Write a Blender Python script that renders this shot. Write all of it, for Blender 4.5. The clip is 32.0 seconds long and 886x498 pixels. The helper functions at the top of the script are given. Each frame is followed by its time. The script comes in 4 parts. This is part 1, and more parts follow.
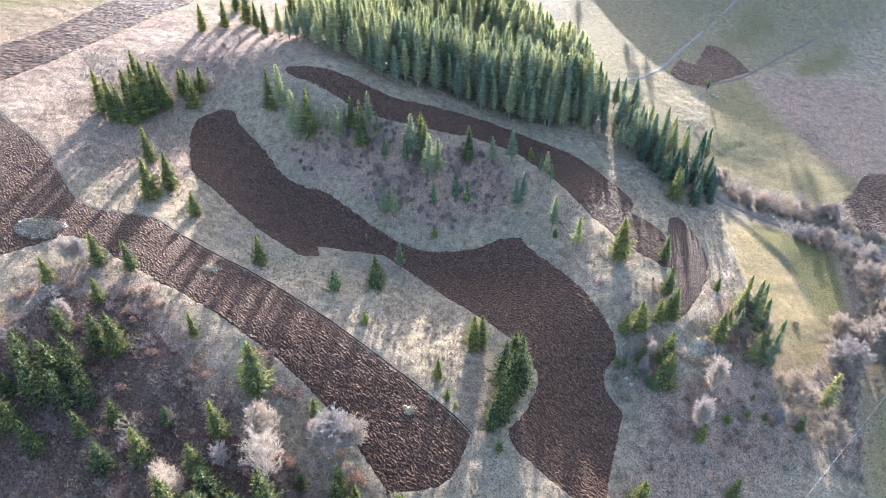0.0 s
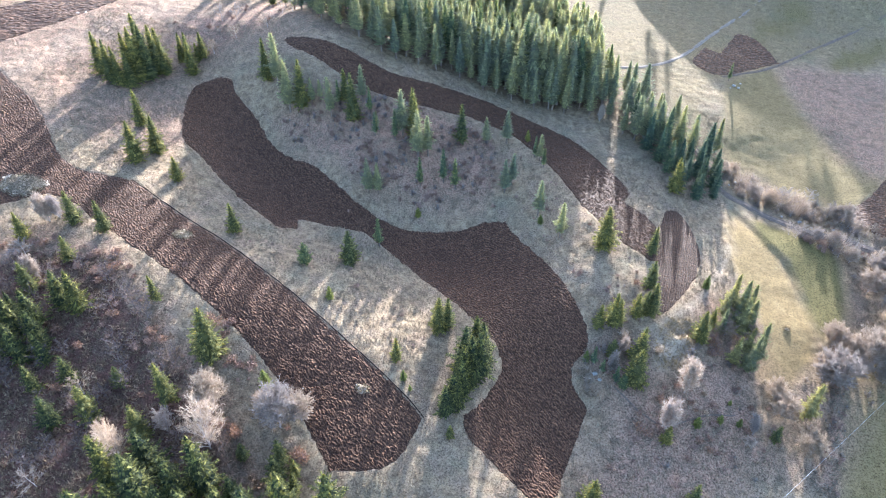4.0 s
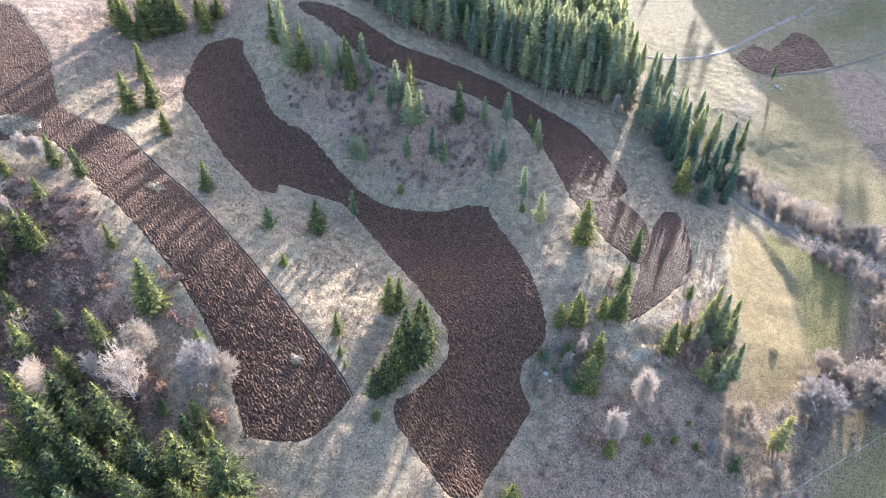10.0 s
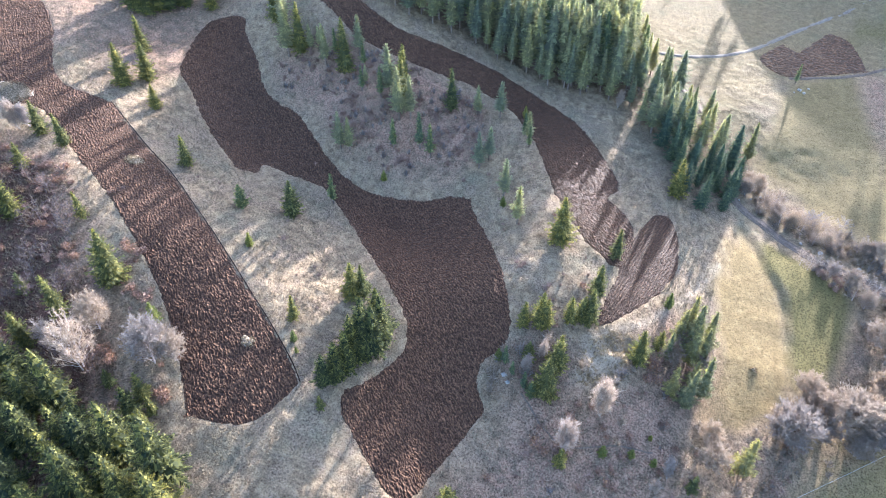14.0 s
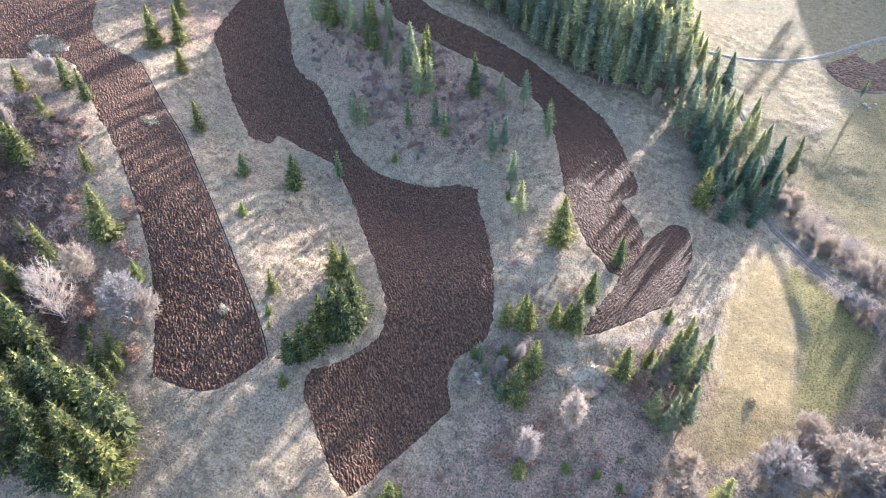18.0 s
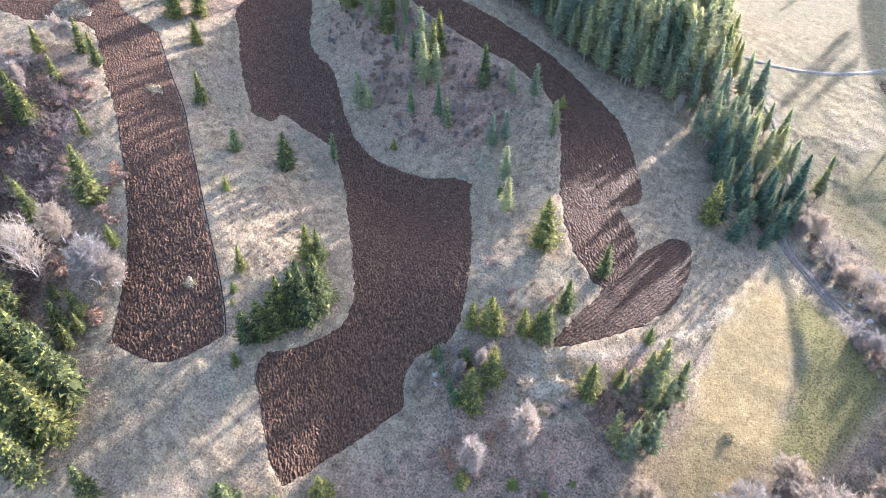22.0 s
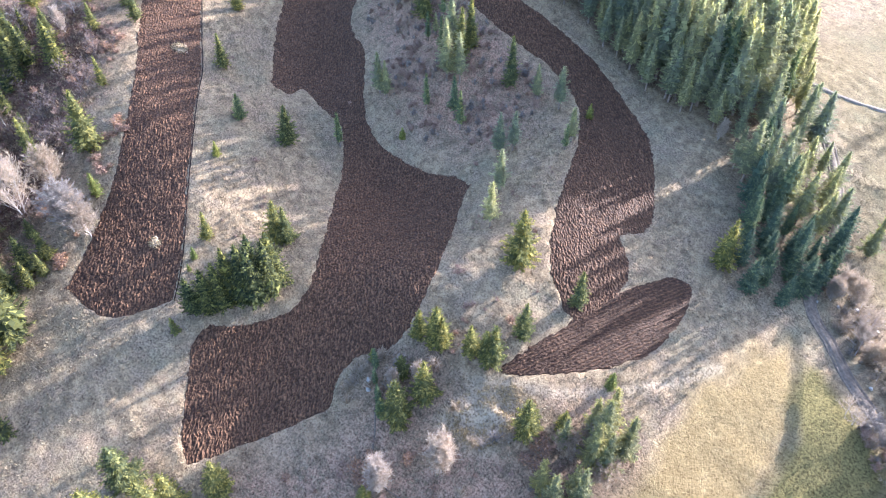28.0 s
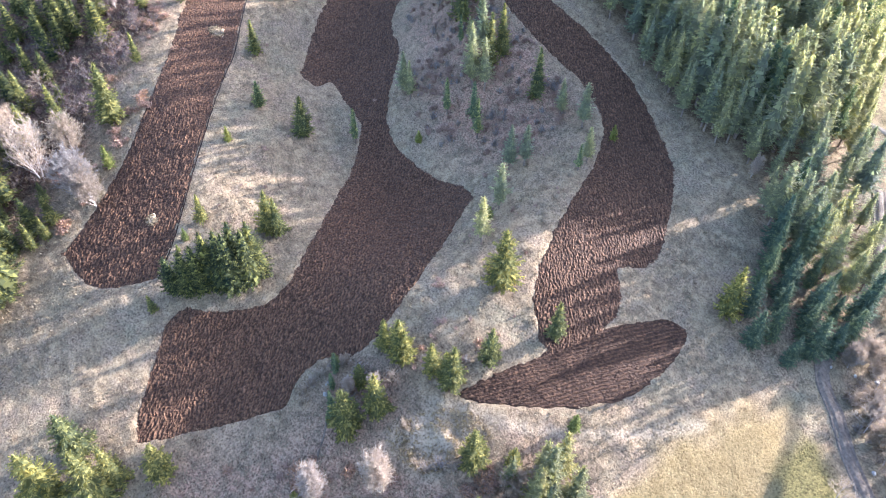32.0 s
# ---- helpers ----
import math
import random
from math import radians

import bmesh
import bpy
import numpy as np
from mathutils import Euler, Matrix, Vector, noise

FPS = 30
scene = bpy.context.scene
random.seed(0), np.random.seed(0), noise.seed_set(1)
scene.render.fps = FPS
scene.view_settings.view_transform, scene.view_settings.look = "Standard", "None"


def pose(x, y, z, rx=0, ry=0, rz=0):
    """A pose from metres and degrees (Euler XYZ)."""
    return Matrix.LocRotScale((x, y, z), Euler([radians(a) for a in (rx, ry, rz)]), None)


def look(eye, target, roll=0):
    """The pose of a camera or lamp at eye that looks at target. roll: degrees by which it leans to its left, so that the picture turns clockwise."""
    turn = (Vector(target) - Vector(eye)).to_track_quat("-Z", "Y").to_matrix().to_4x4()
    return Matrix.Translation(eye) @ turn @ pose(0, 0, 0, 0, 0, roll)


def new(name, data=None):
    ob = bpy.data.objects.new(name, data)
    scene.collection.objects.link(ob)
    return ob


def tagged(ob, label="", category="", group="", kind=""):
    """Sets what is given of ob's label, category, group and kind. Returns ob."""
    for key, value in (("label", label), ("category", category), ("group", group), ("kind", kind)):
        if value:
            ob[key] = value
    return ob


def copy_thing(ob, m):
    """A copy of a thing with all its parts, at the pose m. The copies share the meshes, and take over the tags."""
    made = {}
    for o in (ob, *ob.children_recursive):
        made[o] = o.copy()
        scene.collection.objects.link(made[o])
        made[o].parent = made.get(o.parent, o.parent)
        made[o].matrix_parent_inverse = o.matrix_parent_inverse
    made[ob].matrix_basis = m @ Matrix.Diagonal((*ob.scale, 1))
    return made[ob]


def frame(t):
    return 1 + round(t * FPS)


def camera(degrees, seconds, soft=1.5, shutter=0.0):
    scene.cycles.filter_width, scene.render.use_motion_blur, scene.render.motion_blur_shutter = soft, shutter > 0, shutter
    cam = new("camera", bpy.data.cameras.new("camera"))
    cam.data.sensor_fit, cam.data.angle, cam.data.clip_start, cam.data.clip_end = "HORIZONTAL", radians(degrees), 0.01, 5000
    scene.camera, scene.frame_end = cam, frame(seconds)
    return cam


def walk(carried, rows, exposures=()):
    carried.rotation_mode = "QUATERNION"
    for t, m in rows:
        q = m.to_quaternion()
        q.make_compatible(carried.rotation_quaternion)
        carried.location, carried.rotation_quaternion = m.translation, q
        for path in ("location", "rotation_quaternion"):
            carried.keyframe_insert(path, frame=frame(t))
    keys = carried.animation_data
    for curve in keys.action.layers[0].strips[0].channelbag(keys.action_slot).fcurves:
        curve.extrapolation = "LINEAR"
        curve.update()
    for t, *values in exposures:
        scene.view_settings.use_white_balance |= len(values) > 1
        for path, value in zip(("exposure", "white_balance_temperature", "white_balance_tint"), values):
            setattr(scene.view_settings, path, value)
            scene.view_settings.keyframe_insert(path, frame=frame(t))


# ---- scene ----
cam = camera(66.69, 32.0, soft=0.95)
# seconds, eye x y z, heading, pitch, roll in degrees
ROWS = [
    (0.0, 0.00, 0.00, 104.00, 0.00, -40.36, -0.05),
    (0.5, 1.76, 0.28, 103.60, 0.56, -40.39, -0.06),
    (1.0, 3.51, 0.56, 103.20, 1.23, -40.54, -0.05),
    (1.5, 5.25, 0.85, 102.80, 1.69, -40.72, -0.02),
    (2.0, 6.99, 1.16, 102.41, 2.16, -40.89, 0.00),
    (2.5, 8.72, 1.48, 102.03, 2.79, -40.96, -0.01),
    (3.0, 10.46, 1.83, 101.66, 3.42, -41.23, 0.02),
    (3.5, 12.20, 2.18, 101.29, 4.08, -41.51, 0.04),
    (5.5, 19.21, 3.82, 99.84, 7.10, -41.62, 0.05),
    (6.0, 20.92, 4.29, 99.45, 7.08, -41.62, 0.09),
    (6.5, 22.63, 4.77, 99.07, 7.02, -41.64, 0.12),
    (7.0, 24.33, 5.27, 98.68, 7.01, -41.87, 0.14),
    (7.5, 26.03, 5.78, 98.30, 7.29, -42.10, 0.13),
    (8.0, 27.72, 6.31, 97.93, 7.70, -42.26, 0.15),
    (8.5, 29.39, 6.87, 97.55, 8.57, -42.31, 0.16),
    (9.0, 31.06, 7.45, 97.19, 10.17, -42.34, 0.16),
    (9.5, 32.72, 8.06, 96.83, 11.97, -42.41, 0.16),
    (10.0, 34.38, 8.71, 96.48, 13.48, -42.66, 0.14),
    (10.5, 36.03, 9.39, 96.12, 13.91, -42.68, 0.14),
    (11.0, 37.66, 10.13, 95.77, 13.97, -42.70, 0.14),
    (11.5, 39.29, 10.90, 95.41, 14.58, -42.78, 0.13),
    (12.0, 40.90, 11.70, 95.05, 15.81, -42.88, 0.11),
    (12.5, 42.50, 12.54, 94.70, 16.26, -42.97, 0.14),
    (13.0, 44.10, 13.40, 94.34, 16.82, -43.06, 0.13),
    (13.5, 45.69, 14.28, 94.00, 17.92, -43.18, 0.08),
    (14.0, 47.29, 15.19, 93.65, 18.84, -43.27, 0.05),
    (14.5, 48.88, 16.13, 93.30, 19.90, -43.35, 0.00),
    (16.5, 55.12, 20.28, 91.91, 23.78, -43.75, -0.08),
    (17.0, 56.65, 21.43, 91.55, 24.84, -43.90, -0.13),
    (17.5, 58.18, 22.60, 91.18, 26.30, -44.06, -0.14),
    (18.0, 59.69, 23.79, 90.79, 27.54, -44.21, -0.19),
    (18.5, 61.18, 25.00, 90.38, 28.62, -44.32, -0.28),
    (19.0, 62.65, 26.23, 89.96, 29.90, -44.46, -0.30),
    (19.5, 64.09, 27.48, 89.51, 31.17, -44.56, -0.33),
    (20.0, 65.50, 28.76, 89.05, 32.23, -44.60, -0.32),
    (20.5, 66.86, 30.07, 88.58, 32.94, -44.56, -0.31),
    (21.0, 68.17, 31.39, 88.09, 33.16, -44.53, -0.31),
    (21.5, 69.42, 32.73, 87.60, 34.22, -44.51, -0.28),
    (22.0, 70.63, 34.10, 87.12, 35.05, -44.50, -0.26),
    (22.5, 71.81, 35.48, 86.63, 35.65, -44.46, -0.24),
    (23.0, 72.95, 36.89, 86.17, 36.95, -44.45, -0.21),
    (23.5, 74.07, 38.32, 85.72, 38.47, -44.43, -0.18),
    (24.0, 75.16, 39.78, 85.29, 39.29, -44.45, -0.13),
    (24.5, 76.21, 41.27, 84.87, 39.94, -44.44, -0.08),
    (25.0, 77.24, 42.78, 84.45, 41.14, -44.46, -0.05),
    (25.5, 78.24, 44.32, 84.04, 42.28, -44.49, 0.01),
    (27.5, 82.01, 50.90, 82.40, 45.80, -44.58, 0.07),
    (28.0, 82.82, 52.58, 82.04, 47.22, -44.62, 0.12),
    (28.5, 83.62, 54.27, 81.71, 47.87, -44.68, 0.18),
    (29.0, 84.39, 55.96, 81.40, 48.61, -44.74, 0.18),
    (29.5, 85.16, 57.65, 81.15, 49.77, -44.82, 0.21),
    (30.0, 85.91, 59.35, 80.96, 52.77, -44.79, 0.21),
    (30.5, 86.64, 61.06, 80.80, 53.87, -44.69, 0.25),
    (31.0, 87.35, 62.77, 80.68, 54.24, -44.64, 0.29),
    (31.5, 88.03, 64.49, 80.58, 55.56, -44.55, 0.28),
    (32.0, 88.71, 66.22, 80.48, 56.64, -44.49, 0.27),
]
walk(cam, [(t, pose(x, y, z, 0, 0, yaw) @ pose(0, 0, 0, 90 + pitch, 0, 0) @ pose(0, 0, 0, 0, 0, roll)) for t, x, y, z, yaw, pitch, roll in ROWS],
     exposures=[(0.0, 3.32, 5250, 11), (16.0, 3.4, 5300, 14), (32.0, 3.42, 5350, 16)])

# ---- light ----
SUN_AZ, SUN_EL = radians(9.0), radians(15.0)
world = bpy.data.worlds.new("world")
scene.world = world
world.use_nodes = True
wn = world.node_tree.nodes
sky = wn.new("ShaderNodeTexSky")
sky.sky_type, sky.sun_disc = "NISHITA", False
sky.sun_elevation, sky.sun_rotation = SUN_EL, SUN_AZ
sky.air_density, sky.dust_density, sky.ozone_density, sky.altitude = 1.0, 3.0, 0.6, 600
wn["Background"].inputs["Strength"].default_value = 0.13
world.node_tree.links.new(sky.outputs[0], wn["Background"].inputs["Color"])
sun_data = bpy.data.lights.new("sun", "SUN")
sun_data.energy, sun_data.angle, sun_data.color = 3.85, radians(0.6), (1.0, 0.91, 0.79)
sun = new("sun", sun_data)
to_sun = Vector((math.sin(SUN_AZ) * math.cos(SUN_EL), math.cos(SUN_AZ) * math.cos(SUN_EL), math.sin(SUN_EL)))
sun.matrix_world = look(to_sun * 300, (0, 0, 0))


# ---- the lie of the land ----
HILLS = [(-55, 152, 16, -7.9), (-38, 130, 15, -4.7), (-22, 116, 14, -4.1), (-2, 110, 14, -3.6), (14, 112, 13, -3.1), (24, 94, 14, 3.1),
         (30, 76, 13, -2.3), (-2, 140, 13, 1.9), (22, 130, 10, 3.3), (38, 116, 14, 4.5), (48, 92, 14, 2.8), (82, 150, 13, -4.1),
         (100, 138, 14, 0.4), (-40, 166, 18, 10.0), (-15, 165, 18, 4.6), (40, 160, 20, 1.5), (-20, 90, 15, 3.3), (0, 72, 15, 1.7),
         (-45, 85, 16, 2.4), (60, 120, 14, 0.3), (68, 78, 14, -0.8), (-8, 130, 9, 2.3), (8, 130, 10, -1.8), (-52, 64, 13, -1.5),
         # last three: unseen hills, added and sized to cast the valley's shade
         (10, 48, 14, 0.9), (110, 350, 40, 41.5), (190, 320, 40, 30), (152, 290, 22, 22)]


def land(x, y):
    """Height of the smooth hillside: a leaning saddle with knolls and hollows."""
    x, y = np.asarray(x, float), np.asarray(y, float)
    u, v = np.tanh((x - 10) / 180) * 2, np.tanh((y - 110) / 180) * 2
    h = 6.49 + 10.28 * v - 3.86 * v * v - 12.73 * u + 0.14 * u * v + 2.42 * u * u
    for cx, cy, s, a in HILLS:
        h = h + a * np.exp(-((x - cx) ** 2 + (y - cy) ** 2) / (2 * s * s))
    return h


def lattice(i, j, seed):
    n = (i.astype(np.int64) * 374761393 + j.astype(np.int64) * 668265263 + seed * 974711) & 0x7FFFFFFF
    n = ((n ^ (n >> 13)) * 1274126177) & 0x7FFFFFFF
    return ((n ^ (n >> 16)) & 0xFFFF) / 65535.0


def vnoise(x, y, size, seed=0):
    """Smooth value noise, 0 to 1, with features of about that many metres."""
    x, y = np.asarray(x, float) / size, np.asarray(y, float) / size
    i, j = np.floor(x), np.floor(y)
    fx, fy = x - i, y - j
    fx, fy = fx * fx * (3 - 2 * fx), fy * fy * (3 - 2 * fy)
    a, b = lattice(i, j, seed), lattice(i + 1, j, seed)
    c, d = lattice(i, j + 1, seed), lattice(i + 1, j + 1, seed)
    return (a * (1 - fx) + b * fx) * (1 - fy) + (c * (1 - fx) + d * fx) * fy


def fbm(x, y, size, seed=0, octaves=4):
    total, amp, norm = 0.0, 1.0, 0.0
    for k in range(octaves):
        total, norm = total + amp * vnoise(x, y, size / 2 ** k, seed + k), norm + amp
        amp *= 0.55
    return total / norm


def curve(points, closed=True, step=1.6):
    """A smooth line through the points (Catmull-Rom), as an array of x, y."""
    p = np.array(points, float)
    n, out = len(p), []
    for k in range(n if closed else n - 1):
        a, b, c, d = (p[(k + m) % n] if closed else p[min(max(k + m, 0), n - 1)] for m in (-1, 0, 1, 2))
        count = max(2, int(np.hypot(*(c - b)) / step))
        t = (np.arange(count) / count)[:, None]
        out.append(0.5 * (2 * b + (c - a) * t + (2 * a - 5 * b + 4 * c - d) * t ** 2 + (3 * b - a - 3 * c + d) * t ** 3))
    if not closed:
        out.append(p[-1:])
    return np.concatenate(out)


def away(x, y, line, closed=True, margin=12.0):
    """Distance from each place to a line; inside a closed line it is negative. Places far from it get a large number."""
    x, y = np.asarray(x, float), np.asarray(y, float)
    near = (x > line[:, 0].min() - margin) & (x < line[:, 0].max() + margin) & (y > line[:, 1].min() - margin) & (y < line[:, 1].max() + margin)
    out = np.full(x.shape, 99.0)
    if not near.any():
        return out
    px, py = x[near], y[near]
    a = line if closed else line[:-1]
    b = np.roll(line, -1, 0) if closed else line[1:]
    d = b - a
    size = np.maximum((d ** 2).sum(1), 1e-9)
    if len(px) < 3000:
        ax, ay, dx, dy = a[:, 0, None], a[:, 1, None], d[:, 0, None], d[:, 1, None]
        t = np.clip(((px - ax) * dx + (py - ay) * dy) / size[:, None], 0, 1)
        best = ((px - ax - t * dx) ** 2 + (py - ay - t * dy) ** 2).min(0)
        rise = np.where(np.abs(dy) < 1e-9, 1e-9, dy)
        inside = ((((ay > py) != (ay + dy > py)) & (px < (py - ay) / rise * dx + ax)).sum(0) % 2 == 1) if closed else np.zeros(len(px), bool)
    else:
        best, inside = np.full(len(px), 1e9), np.zeros(len(px), bool)
        for (ax, ay), (dx, dy), sz in zip(a, d, size):
            t = np.clip(((px - ax) * dx + (py - ay) * dy) / sz, 0, 1)
            best = np.minimum(best, (px - ax - t * dx) ** 2 + (py - ay - t * dy) ** 2)
            if closed and abs(dy) > 1e-9:
                inside ^= ((ay > py) != (ay + dy > py)) & (px < (py - ay) / dy * dx + ax)
    best = np.sqrt(best)
    out[near] = np.where(inside, -best, best)
    return out


def soft_step(d, width):
    return np.clip(0.5 - d / width, 0, 1)


LOWER_STRIP = curve([(-89.1, 96.8), (-77.7, 102.6), (-71.6, 104.1), (-61.5, 98.5), (-53.2, 93.7), (-43.3, 88.3), (-34.5, 82.2), (-27.4, 77.0), (-19.9, 70.5), (-13.6, 63.6), (-8.9, 57.6),
                     (-8.9, 57.6), (-3.0, 58.2), (0.9, 60.2), (3.2, 64.0), (4.8, 68.2), (4.8, 68.2), (1.6, 71.2), (-4.2, 75.6), (-11.0, 80.2), (-21.0, 87.2), (-29.0, 92.6), (-38.0, 98.8),
                     (-47.7, 104.2), (-57.0, 109.7), (-61.9, 112.6), (-71.6, 112.6), (-76.5, 114.5), (-81.4, 119.5), (-90.3, 130.3), (-98.2, 136.2), (-112.3, 142.2), (-131.1, 120.8), (-111.6, 97.0)])
HOLLOW_FIELD = curve([(-62.6, 152.6), (-59.0, 155.6), (-54.8, 156.0), (-51.1, 150.5), (-45.0, 144.2), (-39.6, 137.1), (-35.1, 133.8), (-27.9, 131.4), (-21.6, 126.5), (-15.6, 121.3), (-10.2, 118.1), (-4.3, 116.6),
                      (3.3, 117.3), (9.0, 118.7), (13.5, 119.9), (17.6, 119.2), (17.6, 119.2), (20.5, 114.1), (24.9, 107.9), (28.9, 101.5), (32.0, 95.2), (34.0, 90.0), (33.5, 86.5),
                      (30.6, 83.0), (31.3, 78.9), (33.5, 76.4), (32.0, 71.9), (30.0, 67.0), (28.0, 61.1), (26.9, 57.3), (26.9, 57.3), (23.9, 57.9), (23.9, 57.9), (20.0, 61.0), (12.6, 67.0), (12.0, 70.5), (12.0, 70.5),
                      (15.2, 74.4), (18.0, 80.4), (17.4, 84.0), (15.4, 87.2), (10.8, 92.4), (3.5, 99.6), (-3.6, 106.8), (-8.2, 110.6), (-13.1, 114.0), (-18.0, 114.6), (-22.4, 114.7), (-26.4, 115.2), (-28.1, 114.6), (-27.3, 111.4), (-29.0, 110.4), (-31.0, 109.6), (-34.5, 112.6),
                      (-40.9, 117.2), (-47.1, 122.3), (-54.1, 129.0), (-58.5, 132.7), (-61.2, 139.0), (-63.2, 148.0)])
UPPER_STRIP = curve([(-40.8, 164.6), (-34.4, 163.8), (-25.9, 161.8), (-19.9, 159.8), (-11.5, 157.7), (-0.3, 159.8), (10.9, 159.7), (19.9, 157.1), (27.9, 153.5), (33.9, 149.6), (41.0, 141.4), (46.0, 132.9),
                     (44.6, 126.7), (48.2, 124.3), (51.0, 119.2), (50.0, 109.9), (46.0, 110.3), (41.0, 113.8), (36.5, 119.7), (33.1, 125.2), (26.1, 138.2), (18.0, 147.5), (8.1, 150.5), (-2.7, 149.7),
                     (-9.9, 149.8), (-18.5, 151.0), (-23.8, 153.5), (-30.8, 157.5), (-40.0, 162.5)])
TIP_FIELD = curve([(48.1, 95.9), (48.9, 102.7), (50.4, 110.9), (51.6, 119.2), (54.0, 126.9), (57.0, 129.2), (59.3, 124.5), (60.2, 115.9), (58.0, 109.1), (54.3, 102.8), (51.1, 98.5)])
EAST_FIELD = curve([(101, 138), (109, 146), (118, 154), (134, 150), (130, 128), (112, 126), (104, 132.5)])
VALLEY_FIELD = curve([(74.8, 205.5), (80.4, 215.0), (80.9, 215.2), (84.6, 212.6), (85.2, 212.9), (93.0, 226.8), (95.0, 228.4), (99.6, 225.0), (102.6, 210.5), (102.0, 209.6), (84.4, 198.8), (76.5, 200.2)])
RIDGE_FIELD = curve([(-112, 150), (-108, 155), (-101, 166), (-94, 180), (-87, 195), (-78, 213), (-84, 224), (-99, 205), (-108, 184), (-116, 170), (-124, 158)])
FIELDS = [LOWER_STRIP, HOLLOW_FIELD, UPPER_STRIP, TIP_FIELD, EAST_FIELD, VALLEY_FIELD, RIDGE_FIELD]
HAY_MEADOW = curve([(67.0, 87.7), (70.0, 97.8), (69.0, 106.1), (68.5, 114.3), (69.0, 122.4), (72.0, 136.2), (77.0, 127.2), (81.0, 118.1), (82.0, 108.0), (82.0, 100.9), (77.0, 89.8)])
GREEN_SLOPE = curve([(77, 133), (90, 126), (93, 119), (90, 107), (85, 98), (82, 101), (81, 116), (77, 127)])
BIG_MEADOW = curve([(74.8, 156.5), (78.4, 176), (82, 191.5), (92, 202.2), (100, 204.2), (101, 186), (104, 170), (111.5, 154.5), (113.5, 151), (101, 138.3), (93.4, 145), (82, 154)])
EAST_WASTE = curve([(101.5, 206), (101.5, 187.3), (103.6, 172.7), (106.4, 160.5), (112, 152.5), (126, 150), (142, 180), (136, 204), (114.6, 207)])
LOW_MEADOW = curve([(78, 60), (82, 76), (88, 95), (102, 104), (125, 92), (124, 60), (98, 40)])
VALLEY_GREENS = [curve([(99, 231), (124, 258), (124, 243), (101, 224)]), curve([(120, 208), (122, 219), (142, 230), (138, 216)]),
                 curve([(-120, 170), (-108, 184), (-99, 205), (-90, 225), (-130, 240), (-160, 190)])]
SUNLIT_BANK = curve([(47.0, 91.0), (51.4, 95.8), (55.2, 96.2), (55.0, 91.7), (53.8, 87.0), (46.4, 84.6), (46.7, 88.0)])
ROUGH_BANK = curve([(88.0, 101.0), (86.6, 95.5), (84.8, 89.0), (82.8, 83.0), (80.8, 77.4), (78.8, 73.0), (76.0, 66.0), (72.6, 68.4), (75.4, 73.4), (77.4, 77.8), (79.4, 83.4), (81.2, 89.2), (82.8, 95.2), (84.8, 101.5)])
THICKETS = [curve([(-75, 90), (-60, 93), (-48, 84), (-38, 74), (-30, 66), (-22, 58), (-16, 48), (-20, 30), (-60, 30), (-95, 60)]),
            curve([(-38, 141), (-22, 149), (4, 148), (14, 140), (14, 129), (4, 123), (-8, 123), (-22, 131)]),
            curve([(-62, 160), (-46, 170), (-40, 180), (-52, 190), (-72, 180), (-78, 164)])]
VALLEY_SIDE = curve([(38, 196), (56, 180), (72, 160), (80, 190), (100, 206), (140, 230), (200, 290), (120, 320), (60, 280), (40, 230)], step=6)
RIDGE_SIDE = curve([(-130, 118), (-104, 142), (-88, 130), (-66, 122), (-58, 140), (-70, 166), (-80, 200), (-110, 200), (-140, 160)], step=6)
RIDGE_TOP = curve([(-118, 148), (-97, 186), (-62, 206), (-32, 178), (-30, 165), (-60, 160), (-66, 140), (-92, 122)])
STREAM_SIDE = curve([(66, 68), (76, 70), (88, 84), (104, 98), (108, 114), (100, 122), (93, 118), (90, 104), (84, 96), (76, 88), (68, 84)])
LOWER_SCRUB = curve([(40, 92), (36, 84), (36, 72), (32, 60), (50, 60), (66, 70), (66, 84), (67, 98), (60, 104), (56, 92), (50, 84), (46, 88)])
TRACK = curve([(55, 178), (63, 166), (69.5, 152), (70, 145), (72.5, 141.4), (76.4, 139.4), (81, 135.6), (85.3, 132.4), (90, 130), (97, 127.6), (106, 124), (125, 116)], closed=False)
VALLEY_ROAD = curve([(30, 190), (46, 192.8), (54, 194.6), (61.5, 198.4), (69.5, 205), (76, 213), (83.6, 223.8), (93, 236), (105.7, 250.8), (113.3, 259.5), (140, 285)], closed=False)
EAST_LANE = curve([(82, 197), (98, 205), (120, 224), (138, 237), (158, 250)], closed=False)
RIDGE_LANE = curve([(-118, 120), (-104, 138), (-96, 152), (-88, 169), (-76, 187), (-60, 204)], closed=False)
FOOT_PATH = curve([(46.4, 92.0), (50.0, 95.6), (52.7, 97.4), (55.4, 99.6), (58.2, 103.3), (62.0, 108.9), (65.5, 115.2), (68, 121)], closed=False)


